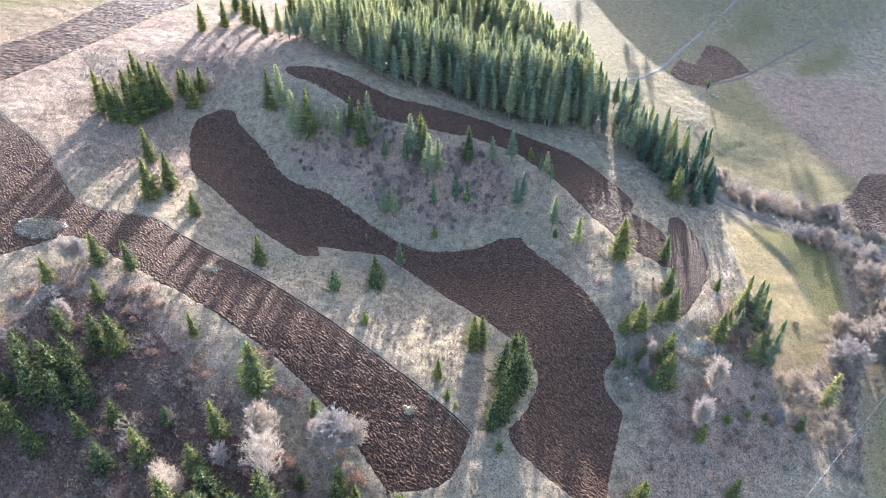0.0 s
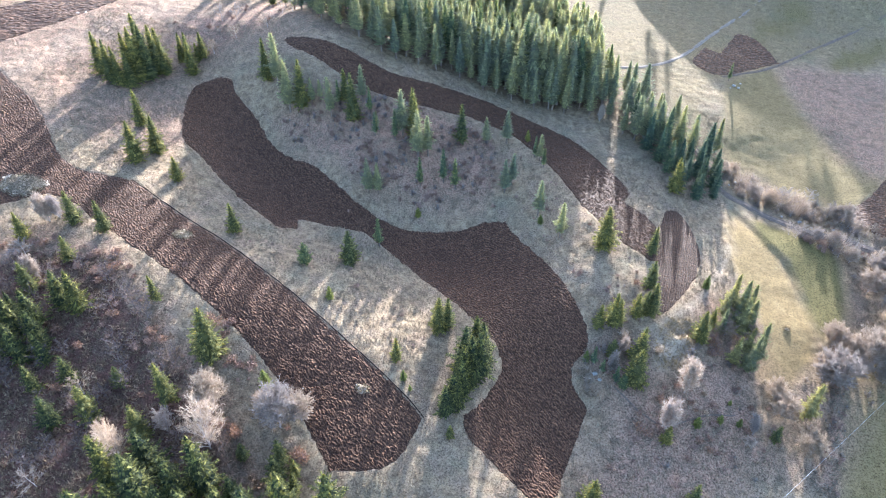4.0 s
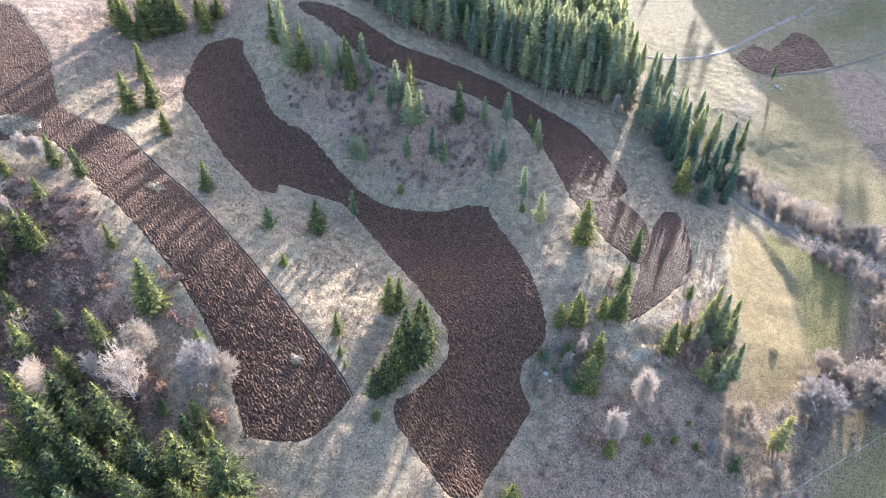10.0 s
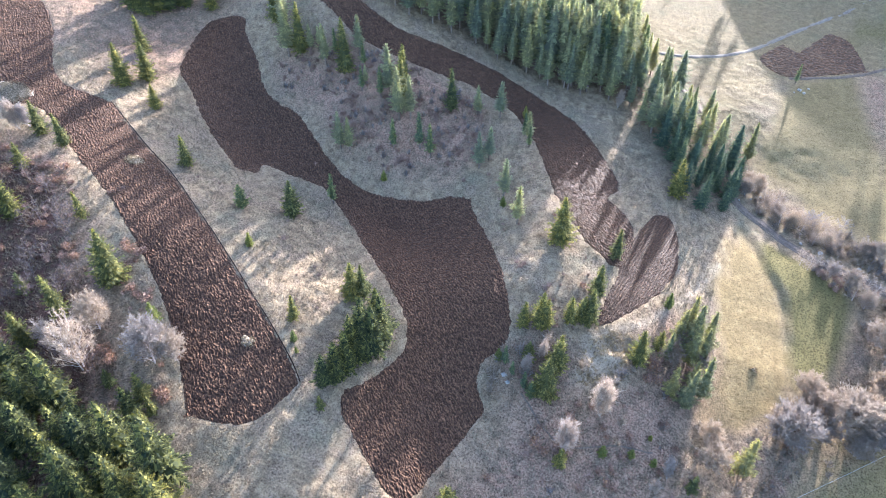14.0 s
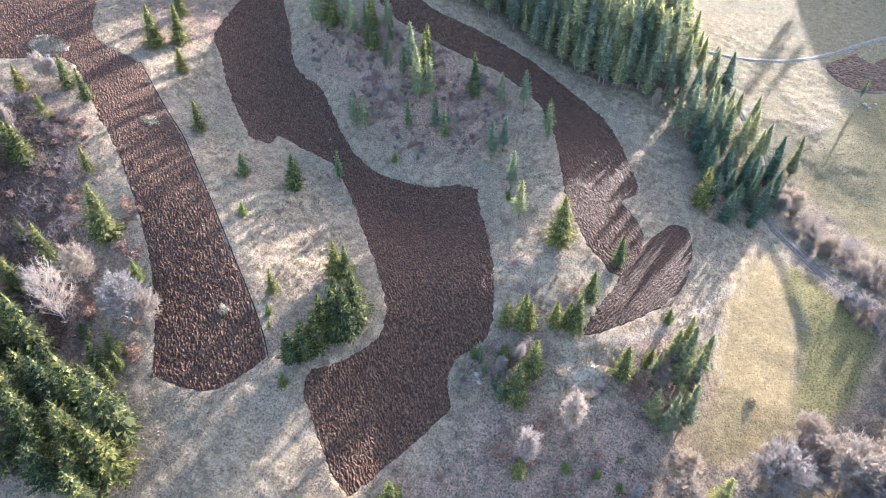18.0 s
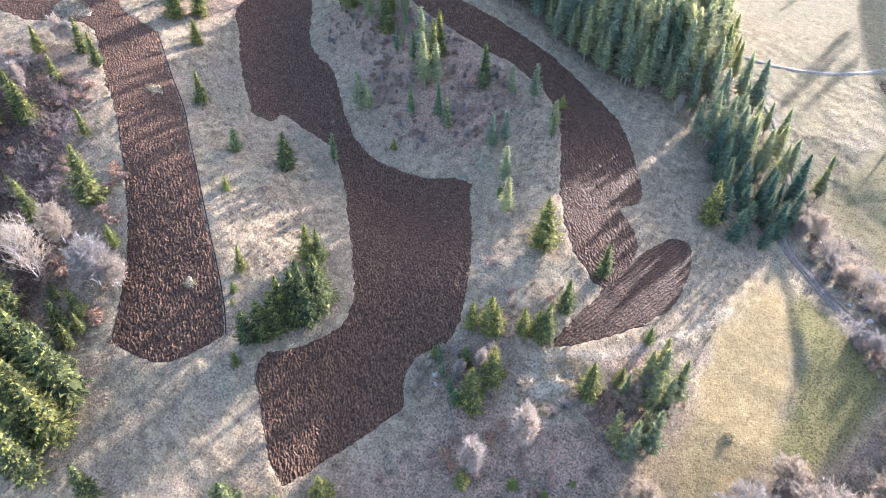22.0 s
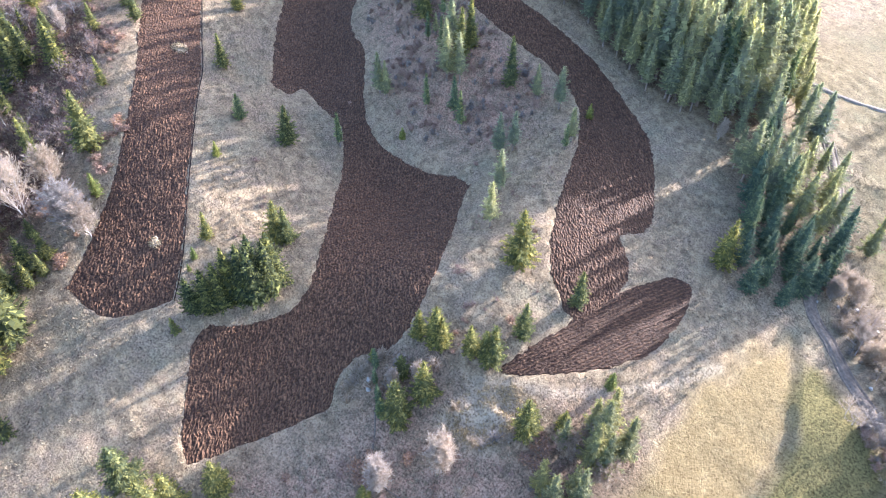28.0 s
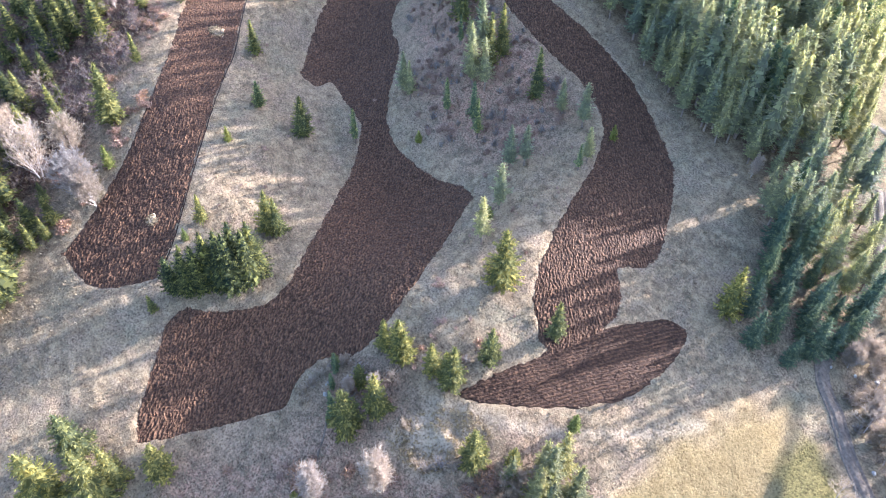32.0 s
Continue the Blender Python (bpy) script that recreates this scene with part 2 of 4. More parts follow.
def ground(x, y):
    """Height of the turf: the land with tussocks, sunk a little beneath the ploughed fields."""
    x, y = np.asarray(x, float), np.asarray(y, float)
    mown = np.zeros(x.shape)
    for f in (HAY_MEADOW, GREEN_SLOPE, BIG_MEADOW, LOW_MEADOW):
        mown = np.maximum(mown, soft_step(away(x, y, f, margin=3.0), 2.0))
    rough = 1 - 0.75 * mown + 1.9 * soft_step(away(x, y, SUNLIT_BANK, margin=3.0), 2.0) + 1.3 * soft_step(away(x, y, ROUGH_BANK, margin=3.0), 1.5)
    h = land(x, y) + 0.7 * (fbm(x, y, 9, 3) - 0.5) + rough * (0.30 * (fbm(x, y, 2.4, 11, 2) - 0.5) + 0.16 * (vnoise(x, y, 0.9, 17) - 0.5))
    h = h + 0.9 * soft_step(away(x, y, ROUGH_BANK, margin=3.0) + 0.6, 2.2)
    for f in FIELDS:
        d = away(x, y, f, margin=3.0) + 0.7 * (fbm(x, y, 1.1, 5, 3) - 0.5)
        h = h - 0.4 * soft_step(d + 0.15, 0.7)
    h = h - 0.8 * soft_step(away(x, y, HAY_MEADOW, margin=3.0), 1.6) * np.clip((y - 100) / 15, 0, 1)
    return h


def z_at(x, y):
    return float(ground(np.array([x]), np.array([y]))[0])


# ---- materials ----
def material(name, rough=0.9):
    m = bpy.data.materials.new(name)
    m.use_nodes = True
    b = m.node_tree.nodes["Principled BSDF"]
    b.inputs["Roughness"].default_value = rough
    b.inputs["Specular IOR Level"].default_value = 0.05
    return m, m.node_tree.nodes, m.node_tree.links, b


def noise_node(n, l, scale, detail=4.0, rough=0.6, offset=0.0):
    c = n.new("ShaderNodeNewGeometry")
    t = n.new("ShaderNodeTexNoise")
    t.inputs["Scale"].default_value, t.inputs["Detail"].default_value, t.inputs["Roughness"].default_value = scale, detail, rough
    if offset:
        add = n.new("ShaderNodeVectorMath")
        add.inputs[1].default_value = (offset, offset * 1.7, offset * 0.3)
        l.new(c.outputs["Position"], add.inputs[0])
        l.new(add.outputs[0], t.inputs["Vector"])
    else:
        l.new(c.outputs["Position"], t.inputs["Vector"])
    return t.outputs["Fac"]


def ramp(n, l, value, *stops):
    r = n.new("ShaderNodeValToRGB")
    while len(r.color_ramp.elements) < len(stops):
        r.color_ramp.elements.new(0.5)
    for e, (p, c) in zip(r.color_ramp.elements, stops):
        e.position, e.color = p, (*c, 1)
    l.new(value, r.inputs[0])
    return r.outputs["Color"]


def mix(n, l, fac, a, b, mode="MIX"):
    m = n.new("ShaderNodeMix")
    m.data_type, m.blend_type = "RGBA", mode
    for socket, v in ((m.inputs["Factor"], fac), (m.inputs[6], a), (m.inputs[7], b)):
        if isinstance(v, (int, float)):
            socket.default_value = v
        elif isinstance(v, tuple):
            socket.default_value = (*v, 1)
        else:
            l.new(v, socket)
    return m.outputs[2]


def calc(n, l, op, a, b):
    m = n.new("ShaderNodeMath")
    m.operation, m.use_clamp = op, True
    for socket, v in zip(m.inputs, (a, b)):
        if isinstance(v, (int, float)):
            socket.default_value = v
        else:
            l.new(v, socket)
    return m.outputs[0]


def relief(n, l, b, value, strength, distance):
    p = n.new("ShaderNodeBump")
    p.inputs["Strength"].default_value, p.inputs["Distance"].default_value = strength, distance
    l.new(value, p.inputs["Height"])
    l.new(p.outputs[0], b.inputs["Normal"])


def turf_material():
    m, n, l, b = material("winter_turf", 0.95)
    zone = n.new("ShaderNodeVertexColor")
    zone.layer_name = "cover"
    parts = n.new("ShaderNodeSeparateColor")
    l.new(zone.outputs["Color"], parts.inputs[0])
    hay, brush, bare, green = parts.outputs[0], parts.outputs[1], parts.outputs[2], zone.outputs["Alpha"]
    big, mid, fine = noise_node(n, l, 0.09, 5, 0.65), noise_node(n, l, 0.6, 7, 0.74, 9), noise_node(n, l, 3.2, 5, 0.75, 31)
    straw = ramp(n, l, mid, (0.34, (0.086, 0.060, 0.038)), (0.49, (0.180, 0.131, 0.081)), (0.64, (0.262, 0.195, 0.120)))
    patch = noise_node(n, l, 0.22, 5, 0.7, 57)
    moss = ramp(n, l, fine, (0.35, (0.075, 0.067, 0.045)), (0.65, (0.182, 0.158, 0.106)))
    c = mix(n, l, calc(n, l, "MULTIPLY", ramp(n, l, big, (0.5, (0, 0, 0)), (0.68, (1, 1, 1))), 0.8), straw, moss)
    thatch = ramp(n, l, fine, (0.33, (0.092, 0.063, 0.043)), (0.66, (0.242, 0.180, 0.123)))
    c = mix(n, l, calc(n, l, "MULTIPLY", ramp(n, l, patch, (0.47, (0, 0, 0)), (0.62, (1, 1, 1))), 0.85), c, thatch)
    meadow = ramp(n, l, mid, (0.3, (0.116, 0.082, 0.037)), (0.55, (0.182, 0.131, 0.062)), (0.75, (0.238, 0.178, 0.092)))
    c = mix(n, l, hay, c, meadow)
    # grass green, darkened to hold part of the slope's shade
    sward = ramp(n, l, fine, (0.3, (0.050, 0.042, 0.015)), (0.7, (0.140, 0.116, 0.044)))
    c = mix(n, l, green, c, sward)
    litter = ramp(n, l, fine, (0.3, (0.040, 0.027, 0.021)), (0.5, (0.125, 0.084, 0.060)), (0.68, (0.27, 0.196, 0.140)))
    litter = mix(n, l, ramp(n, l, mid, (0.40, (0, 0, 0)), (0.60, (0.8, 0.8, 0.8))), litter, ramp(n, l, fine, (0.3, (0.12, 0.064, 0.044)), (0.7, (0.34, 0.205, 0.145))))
    # thicket slope: shade under the trees put into the litter colour
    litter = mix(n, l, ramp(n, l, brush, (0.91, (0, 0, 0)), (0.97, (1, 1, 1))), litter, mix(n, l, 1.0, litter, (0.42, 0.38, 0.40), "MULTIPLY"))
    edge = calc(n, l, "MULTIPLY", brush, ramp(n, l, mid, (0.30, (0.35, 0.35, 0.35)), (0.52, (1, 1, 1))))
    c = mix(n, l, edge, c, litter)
    # bare earth of paths, brightened to carry the sunlight on the bank
    soil = ramp(n, l, fine, (0.3, (0.25, 0.195, 0.135)), (0.7, (0.56, 0.46, 0.345)))
    c = mix(n, l, bare, c, soil)
    speck = ramp(n, l, fine, (0.36, (0.42, 0.38, 0.35)), (0.50, (1, 1, 1)), (0.66, (1.12, 1.1, 1.06)))
    l.new(mix(n, l, 0.85, c, speck, "MULTIPLY"), b.inputs["Base Color"])
    relief(n, l, b, fine, 0.8, 0.25)
    return m


def soil_material():
    m, n, l, b = material("ploughed_soil", 0.62)
    b.inputs["Specular IOR Level"].default_value = 0.065
    b.inputs["Specular Tint"].default_value = (1.0, 0.6, 0.36, 1)
    big, mid, fine = noise_node(n, l, 0.12, 4, 0.6), noise_node(n, l, 2.6, 6, 0.75, 5), noise_node(n, l, 5.0, 5, 0.75, 17)
    # drying of the crests, plus furrow shade and sunlit tops put into colour
    damp_shade = ramp(n, l, mid, (0.32, (0.0100, 0.0065, 0.0058)), (0.68, (0.0215, 0.0138, 0.0118)))
    sunlit_crumb = ramp(n, l, mid, (0.36, (0.030, 0.0175, 0.0120)), (0.64, (0.158, 0.088, 0.051)))
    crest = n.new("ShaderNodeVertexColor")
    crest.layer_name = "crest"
    c = mix(n, l, crest.outputs["Color"], damp_shade, sunlit_crumb)
    c = mix(n, l, calc(n, l, "MULTIPLY", big, 0.2), c, (0.032, 0.0196, 0.0150))
    bits = ramp(n, l, fine, (0.66, (0, 0, 0)), (0.76, (1, 1, 1)))
    c = mix(n, l, calc(n, l, "MULTIPLY", bits, 0.3), c, (0.14, 0.105, 0.075))
    l.new(c, b.inputs["Base Color"])
    lumps = n.new("ShaderNodeMix")
    lumps.inputs[0].default_value = 0.4
    l.new(mid, lumps.inputs[2])
    l.new(fine, lumps.inputs[3])
    relief(n, l, b, lumps.outputs[0], 0.8, 0.25)
    return m


def leaf_material(name, dark, light, through_light=0.28, glow=(1.5, 1.5, 0.8), gloss=0.04):
    """Foliage that lets some of the light through; waxy needles shine a little."""
    m, n, l, b = material(name, 0.5 if gloss > 0.1 else 0.85)
    b.inputs["Specular IOR Level"].default_value = gloss
    g = n.new("ShaderNodeNewGeometry")
    o = n.new("ShaderNodeObjectInfo")
    c = ramp(n, l, g.outputs["Random Per Island"], (0.0, dark), (0.7, tuple(0.72 * a + 0.28 * z for a, z in zip(dark, light))), (1.0, light))
    tone = ramp(n, l, o.outputs["Random"], (0.0, (0.75, 0.8, 0.85)), (1.0, (1.25, 1.15, 0.9)))
    c = mix(n, l, 1.0, c, tone, "MULTIPLY")
    l.new(c, b.inputs["Base Color"])
    t = n.new("ShaderNodeBsdfTranslucent")
    l.new(mix(n, l, 1.0, c, glow, "MULTIPLY"), t.inputs["Color"])
    s = n.new("ShaderNodeMixShader")
    s.inputs[0].default_value = through_light
    l.new(b.outputs[0], s.inputs[1])
    l.new(t.outputs[0], s.inputs[2])
    l.new(s.outputs[0], n["Material Output"].inputs["Surface"])
    return m


def plain_material(name, dark, light, scale, rough=0.85, bump=0.3):
    m, n, l, b = material(name, rough)
    v = noise_node(n, l, scale, 5, 0.7)
    l.new(ramp(n, l, v, (0.3, dark), (0.7, light)), b.inputs["Base Color"])
    relief(n, l, b, v, bump, 0.05)
    return m


TURF = turf_material()
SOIL = soil_material()
NEEDLES = leaf_material("spruce_needles", (0.050, 0.061, 0.034), (0.245, 0.228, 0.085), 0.45, (2.1, 1.92, 0.62), 0.1)
# paler than real needles: haze over the wood put into the colour
HAZED_NEEDLES = leaf_material("hazed_needles", (0.125, 0.132, 0.108), (0.295, 0.295, 0.19), 0.58, (2.15, 2.18, 1.4), 0.1)
# darker copy of the spruce needles: shade between trees put into colour
SHADED_NEEDLES = leaf_material("shaded_needles", (0.015, 0.023, 0.017), (0.20, 0.195, 0.065), 0.34, (2.2, 2.0, 0.6), 0.08)
TAIL_NEEDLES = leaf_material("tail_needles", (0.050, 0.070, 0.055), (0.16, 0.178, 0.105), 0.4, (1.6, 1.65, 1.0), 0.06)
PINE_NEEDLES = leaf_material("pine_needles", (0.052, 0.074, 0.054), (0.23, 0.24, 0.12), 0.48, (1.8, 1.85, 0.9), 0.1)
PALE_NEEDLES = leaf_material("pale_needles", (0.115, 0.118, 0.078), (0.30, 0.28, 0.15), 0.55, (1.7, 1.65, 0.8), 0.08)
YOUNG_NEEDLES = leaf_material("young_needles", (0.085, 0.098, 0.035), (0.22, 0.22, 0.08), 0.4, (1.7, 1.7, 0.7))
BARK = plain_material("spruce_bark", (0.07, 0.05, 0.04), (0.20, 0.16, 0.13), 6)
GREY_BARK = plain_material("grey_bark", (0.20, 0.165, 0.15), (0.42, 0.37, 0.34), 5)
BIRCH_BARK = plain_material("birch_bark", (0.24, 0.20, 0.18), (0.52, 0.46, 0.42), 4)
TWIGS = leaf_material("bare_twigs", (0.172, 0.143, 0.128), (0.345, 0.292, 0.260), 0.38, (1.2, 1.15, 1.12))
BIRCH_TWIGS = leaf_material("birch_twigs", (0.225, 0.190, 0.175), (0.41, 0.348, 0.322), 0.35, (1.2, 1.13, 1.08))
THICKET_TWIGS = plain_material("thicket_twigs", (0.070, 0.054, 0.050), (0.17, 0.13, 0.118), 1.5)
BROWN_TWIGS = plain_material("brown_twigs", (0.11, 0.07, 0.055), (0.30, 0.20, 0.155), 2)
RUST_LEAVES = leaf_material("withered_leaves", (0.15, 0.085, 0.06), (0.36, 0.235, 0.165), 0.2, (1.0, 0.9, 0.8))
STRAW = leaf_material("dry_grass", (0.145, 0.112, 0.076), (0.31, 0.248, 0.174), 0.2, (1.0, 0.97, 0.9))
HAY = plain_material("weathered_hay", (0.26, 0.20, 0.13), (0.50, 0.41, 0.29), 3.0, 0.95, 1.0)
STRAW_TURF = plain_material("straw_turf", (0.20, 0.155, 0.11), (0.42, 0.34, 0.25), 3.5, 0.95, 1.0)
BROWN_GRASS = leaf_material("brown_grass", (0.085, 0.062, 0.05), (0.24, 0.185, 0.15), 0.2, (1.0, 0.95, 0.9))
GRAVEL = plain_material("road_gravel", (0.10, 0.082, 0.066), (0.20, 0.17, 0.14), 1.4)
MUD = plain_material("track_mud", (0.055, 0.041, 0.033), (0.165, 0.128, 0.098), 2.2)
STONE = plain_material("field_stone", (0.15, 0.135, 0.12), (0.36, 0.335, 0.30), 3)
WOOD = plain_material("weathered_wood", (0.12, 0.10, 0.085), (0.30, 0.26, 0.22), 5)
WIRE = plain_material("wire", (0.28, 0.27, 0.26), (0.42, 0.41, 0.40), 2, 0.5)


# ---- ground sheet ----
def mesh_object(name, verts, faces, mat, parent=None, label="", smooth=False):
    me = bpy.data.meshes.new(name)
    me.from_pydata(verts, [], faces)
    me.materials.append(mat)
    if smooth:
        me.polygons.foreach_set("use_smooth", [True] * len(me.polygons))
    ob = new(name, me)
    ob.parent = parent
    if label:
        ob["label"] = label
    return ob


def part(name, bm, mat, parent, label=""):
    me = bpy.data.meshes.new(name)
    bm.to_mesh(me)
    bm.free()
    me.materials.append(mat)
    ob = new(name, me)
    ob.parent = parent
    if label:
        ob["label"] = label
    return ob


def grid_faces(rows, cols):
    k = np.arange(rows * cols).reshape(rows, cols)
    return np.stack([k[:-1, :-1], k[:-1, 1:], k[1:, 1:], k[1:, :-1]], -1).reshape(-1, 4)


def axis(lo, hi, step, reach):
    core = np.arange(lo, hi + step / 2, step)
    far, d, out = step, step, []
    while far < reach:
        out.append(far)
        d *= 1.35
        far += d
    far = np.array(out)
    return np.concatenate([lo - far[::-1], core, hi + far])


gx, gy = axis(-118, 125, 0.52, 4500), axis(32, 205, 0.52, 4500)
XX, YY = np.meshgrid(gx, gy)
turf_verts = np.stack([XX, YY, ground(XX, YY)], -1).reshape(-1, 3)
turf = mesh_object("ground", turf_verts.tolist(), grid_faces(len(gy), len(gx)).tolist(), TURF, smooth=True)
tagged(turf, "pale withered winter turf on a rolling hillside", "ground", kind="structure")
fx, fy = turf_verts[:, 0], turf_verts[:, 1]
rag = 5 * (fbm(fx, fy, 6, 21, 3) - 0.5)
hay = np.maximum(soft_step(away(fx, fy, HAY_MEADOW) + rag, 3), 0.6 * soft_step(away(fx, fy, BIG_MEADOW) + rag, 4))
hay = np.maximum(hay, 0.6 * soft_step(away(fx, fy, LOW_MEADOW) + rag, 4))
# near-full cover on the slope: its shade comes partly from this colour
green = np.maximum(0.95 * soft_step(away(fx, fy, GREEN_SLOPE) + 0.5 * rag, 3), 0.45 * soft_step(away(fx, fy, BIG_MEADOW) + rag, 6))
green = np.maximum(green, 0.55 * soft_step(away(fx, fy, LOW_MEADOW) + rag, 6))
for z in VALLEY_GREENS:
    green = np.maximum(green, 0.8 * soft_step(away(fx, fy, z) + rag, 5))
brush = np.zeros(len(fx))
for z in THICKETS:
    # full 1.0 marks the slope whose litter is darkened as shade
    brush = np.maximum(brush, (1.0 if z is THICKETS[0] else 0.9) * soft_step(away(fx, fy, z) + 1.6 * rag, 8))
# olive cover also dims the valley side, standing in for shade and haze
green = np.maximum(green, 0.42 * soft_step(away(fx, fy, VALLEY_SIDE) + 2 * rag, 10))
brush = np.maximum(brush, 0.65 * soft_step(away(fx, fy, RIDGE_SIDE) + 2 * rag, 8))
brush = np.maximum(brush, 0.55 * soft_step(away(fx, fy, RIDGE_TOP) + 2 * rag, 8))
# litter tone here stands in for shade between the stream trees
brush = np.maximum(brush, 0.4 * soft_step(away(fx, fy, STREAM_SIDE) + 1.2 * rag, 5) * np.clip((108 - fx) / 14, 0, 1))
brush = np.maximum(brush, 0.8 * soft_step(away(fx, fy, LOWER_SCRUB) + 1.6 * rag, 8))
brush = np.maximum(brush, 0.75 * soft_step(away(fx, fy, ROUGH_BANK) + 0.4 * rag, 2))
brush = np.maximum(brush, 0.7 * soft_step(away(fx, fy, EAST_WASTE) + rag, 6))
bare = 0.25 * soft_step(away(fx, fy, FOOT_PATH, False) - 0.6 + 0.2 * rag, 1.0)
# sunlight on the bank painted as a pale soil tone
bare = np.maximum(bare, 0.3 * soft_step(away(fx, fy, SUNLIT_BANK) + 0.6 * rag, 2))
brush = brush * (1 - 0.85 * soft_step(away(fx, fy, SUNLIT_BANK) + 0.4 * rag, 2))
bare = np.maximum(bare, 0.1 * soft_step(away(fx, fy, RIDGE_LANE, False) - 4 + rag, 4))
cover = turf.data.color_attributes.new("cover", "FLOAT_COLOR", "POINT")
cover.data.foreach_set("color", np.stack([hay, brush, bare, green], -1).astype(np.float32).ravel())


# ---- ploughed fields ----
def clods(u, v, size, seed):
    """Heights of broken clods: a lump of its own height in every cell."""
    i, j = np.floor(u / size), np.floor(v / size)
    best, tall = np.full(u.shape, 9.0), np.zeros(u.shape)
    for a in (-1, 0, 1):
        for b in (-1, 0, 1):
            cx, cy = i + a, j + b
            d = np.hypot(u / size - cx - lattice(cx, cy, seed), v / size - cy - lattice(cx, cy, seed + 1))
            nearer = d < best
            best, tall = np.where(nearer, d, best), np.where(nearer, lattice(cx, cy, seed + 2), tall)
    return size * (0.28 + 0.34 * tall) * np.clip(1 - (best / 0.62) ** 2, 0, 1)


def ploughed(name, line, heading, label, step=0.14, lift=-0.12, drill=0.0):
    """A ploughed field: furrows and clods along the heading, with a ragged rim that dips into the turf."""
    a = radians(heading)
    along, across = np.array([math.sin(a), math.cos(a)]), np.array([math.cos(a), -math.sin(a)])
    p, q = line @ along, line @ across
    u, v = np.meshgrid(np.arange(p.min() - 1, p.max() + 1, step), np.arange(q.min() - 1, q.max() + 1, step))
    x, y = u * along[0] + v * across[0], u * along[1] + v * across[1]
    x, y = x + step * 0.8 * (vnoise(u, v, step, 71) - 0.5), y + step * 0.8 * (vnoise(u, v, step, 72) - 0.5)
    d = away(x, y, line) + 0.7 * (fbm(x, y, 1.1, 5, 3) - 0.5)
    north = 1.0 if across[1] >= 0 else -1.0
    broken = 0.75 * lattice(np.floor(u / 0.55 + 2.2 * vnoise(u, v, 1.1, 65)), np.floor(v / 0.6 + 1.8 * vnoise(u, v, 1.3, 66)), 67)
    slice_at = (north * v / 0.5 + (1 - 0.7 * drill) * (2.6 * (fbm(u, v, 1.9, 41, 3) - 0.5) + broken)) % 1.0
    furrow = np.clip(1 - slice_at, 0, 1) * np.clip(slice_at / 0.18, 0, 1)
    turned = clods(u * 0.85 + 0.9 * fbm(u, v, 1.7, 61, 2), v + 0.9 * fbm(u, v, 1.9, 63, 2), 0.32, 81)
    lump = (0.18 - 0.07 * drill) * furrow * (0.35 + 1.1 * vnoise(u, v, 0.45, 87)) + 0.36 * turned * (1 - 0.35 * drill) + 0.22 * clods(u * 0.9, v, 0.25, 83) + 0.05 * (vnoise(u, v, step * 1.3, 85) - 0.5)
    z = land(x, y) + 0.7 * (fbm(x, y, 9, 3) - 0.5) + lift + 0.06 * (fbm(u, v, 1.1, 51, 2) - 0.5) + lump
    z -= 0.22 * np.clip(d / 0.4, 0, 1.6)
    keep = (d < 0.5).ravel()
    f = grid_faces(*x.shape)
    f = f[keep[f].all(1)]
    used, back = np.unique(f, return_inverse=True)
    verts = np.stack([x, y, z], -1).reshape(-1, 3)[used]
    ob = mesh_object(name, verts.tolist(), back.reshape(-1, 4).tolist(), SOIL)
    # mask by lump height: drier crests, with sunlight painted on the tops
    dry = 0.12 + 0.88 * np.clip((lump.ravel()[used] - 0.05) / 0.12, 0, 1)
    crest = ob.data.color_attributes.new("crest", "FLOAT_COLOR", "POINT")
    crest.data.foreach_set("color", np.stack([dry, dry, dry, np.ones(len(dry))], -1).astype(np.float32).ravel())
    return tagged(ob, label, "ploughed field", kind="structure")


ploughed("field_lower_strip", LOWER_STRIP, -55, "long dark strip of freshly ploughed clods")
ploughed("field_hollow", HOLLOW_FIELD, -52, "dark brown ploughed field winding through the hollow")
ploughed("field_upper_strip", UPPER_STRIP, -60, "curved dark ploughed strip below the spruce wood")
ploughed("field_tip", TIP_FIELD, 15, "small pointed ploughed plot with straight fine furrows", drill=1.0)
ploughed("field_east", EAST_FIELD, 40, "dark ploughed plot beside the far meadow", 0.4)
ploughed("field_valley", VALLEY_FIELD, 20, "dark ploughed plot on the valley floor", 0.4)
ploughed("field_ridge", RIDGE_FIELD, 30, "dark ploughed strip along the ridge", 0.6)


# ---- tracks ----
def track(name, line, width, label, mat, crown=0.16):
    """A farm track with two worn ruts and a grassy crown."""
    t = np.gradient(line, axis=0)
    t /= np.linalg.norm(t, axis=1)[:, None]
    side = np.stack([-t[:, 1], t[:, 0]], -1)
    s = np.linspace(-1, 1, 13)
    x = line[:, :1] + side[:, :1] * s * width / 2
    y = line[:, 1:] + side[:, 1:] * s * width / 2
    rut = np.exp(-((np.abs(s) - 0.55) / 0.16) ** 2)
    wob = vnoise(x, y, 1.1, 91)
    z = ground(x, y) + crown - 1.4 * crown * rut * (0.5 + wob) - 0.5 * np.clip((np.abs(s) - 0.8) / 0.2, 0, 1) + 0.1 * wob
    ob = mesh_object(name, np.stack([x, y, z], -1).reshape(-1, 3).tolist(), grid_faces(*x.shape).tolist(), mat, smooth=True)
    return tagged(ob, label, "track", kind="structure")


track("road_track", TRACK, 2.6, "rutted dirt track along the hedge bank", MUD, 0.18)
track("road_valley", VALLEY_ROAD, 1.4, "pale gravel road bending across the valley floor", GRAVEL, 0.12)
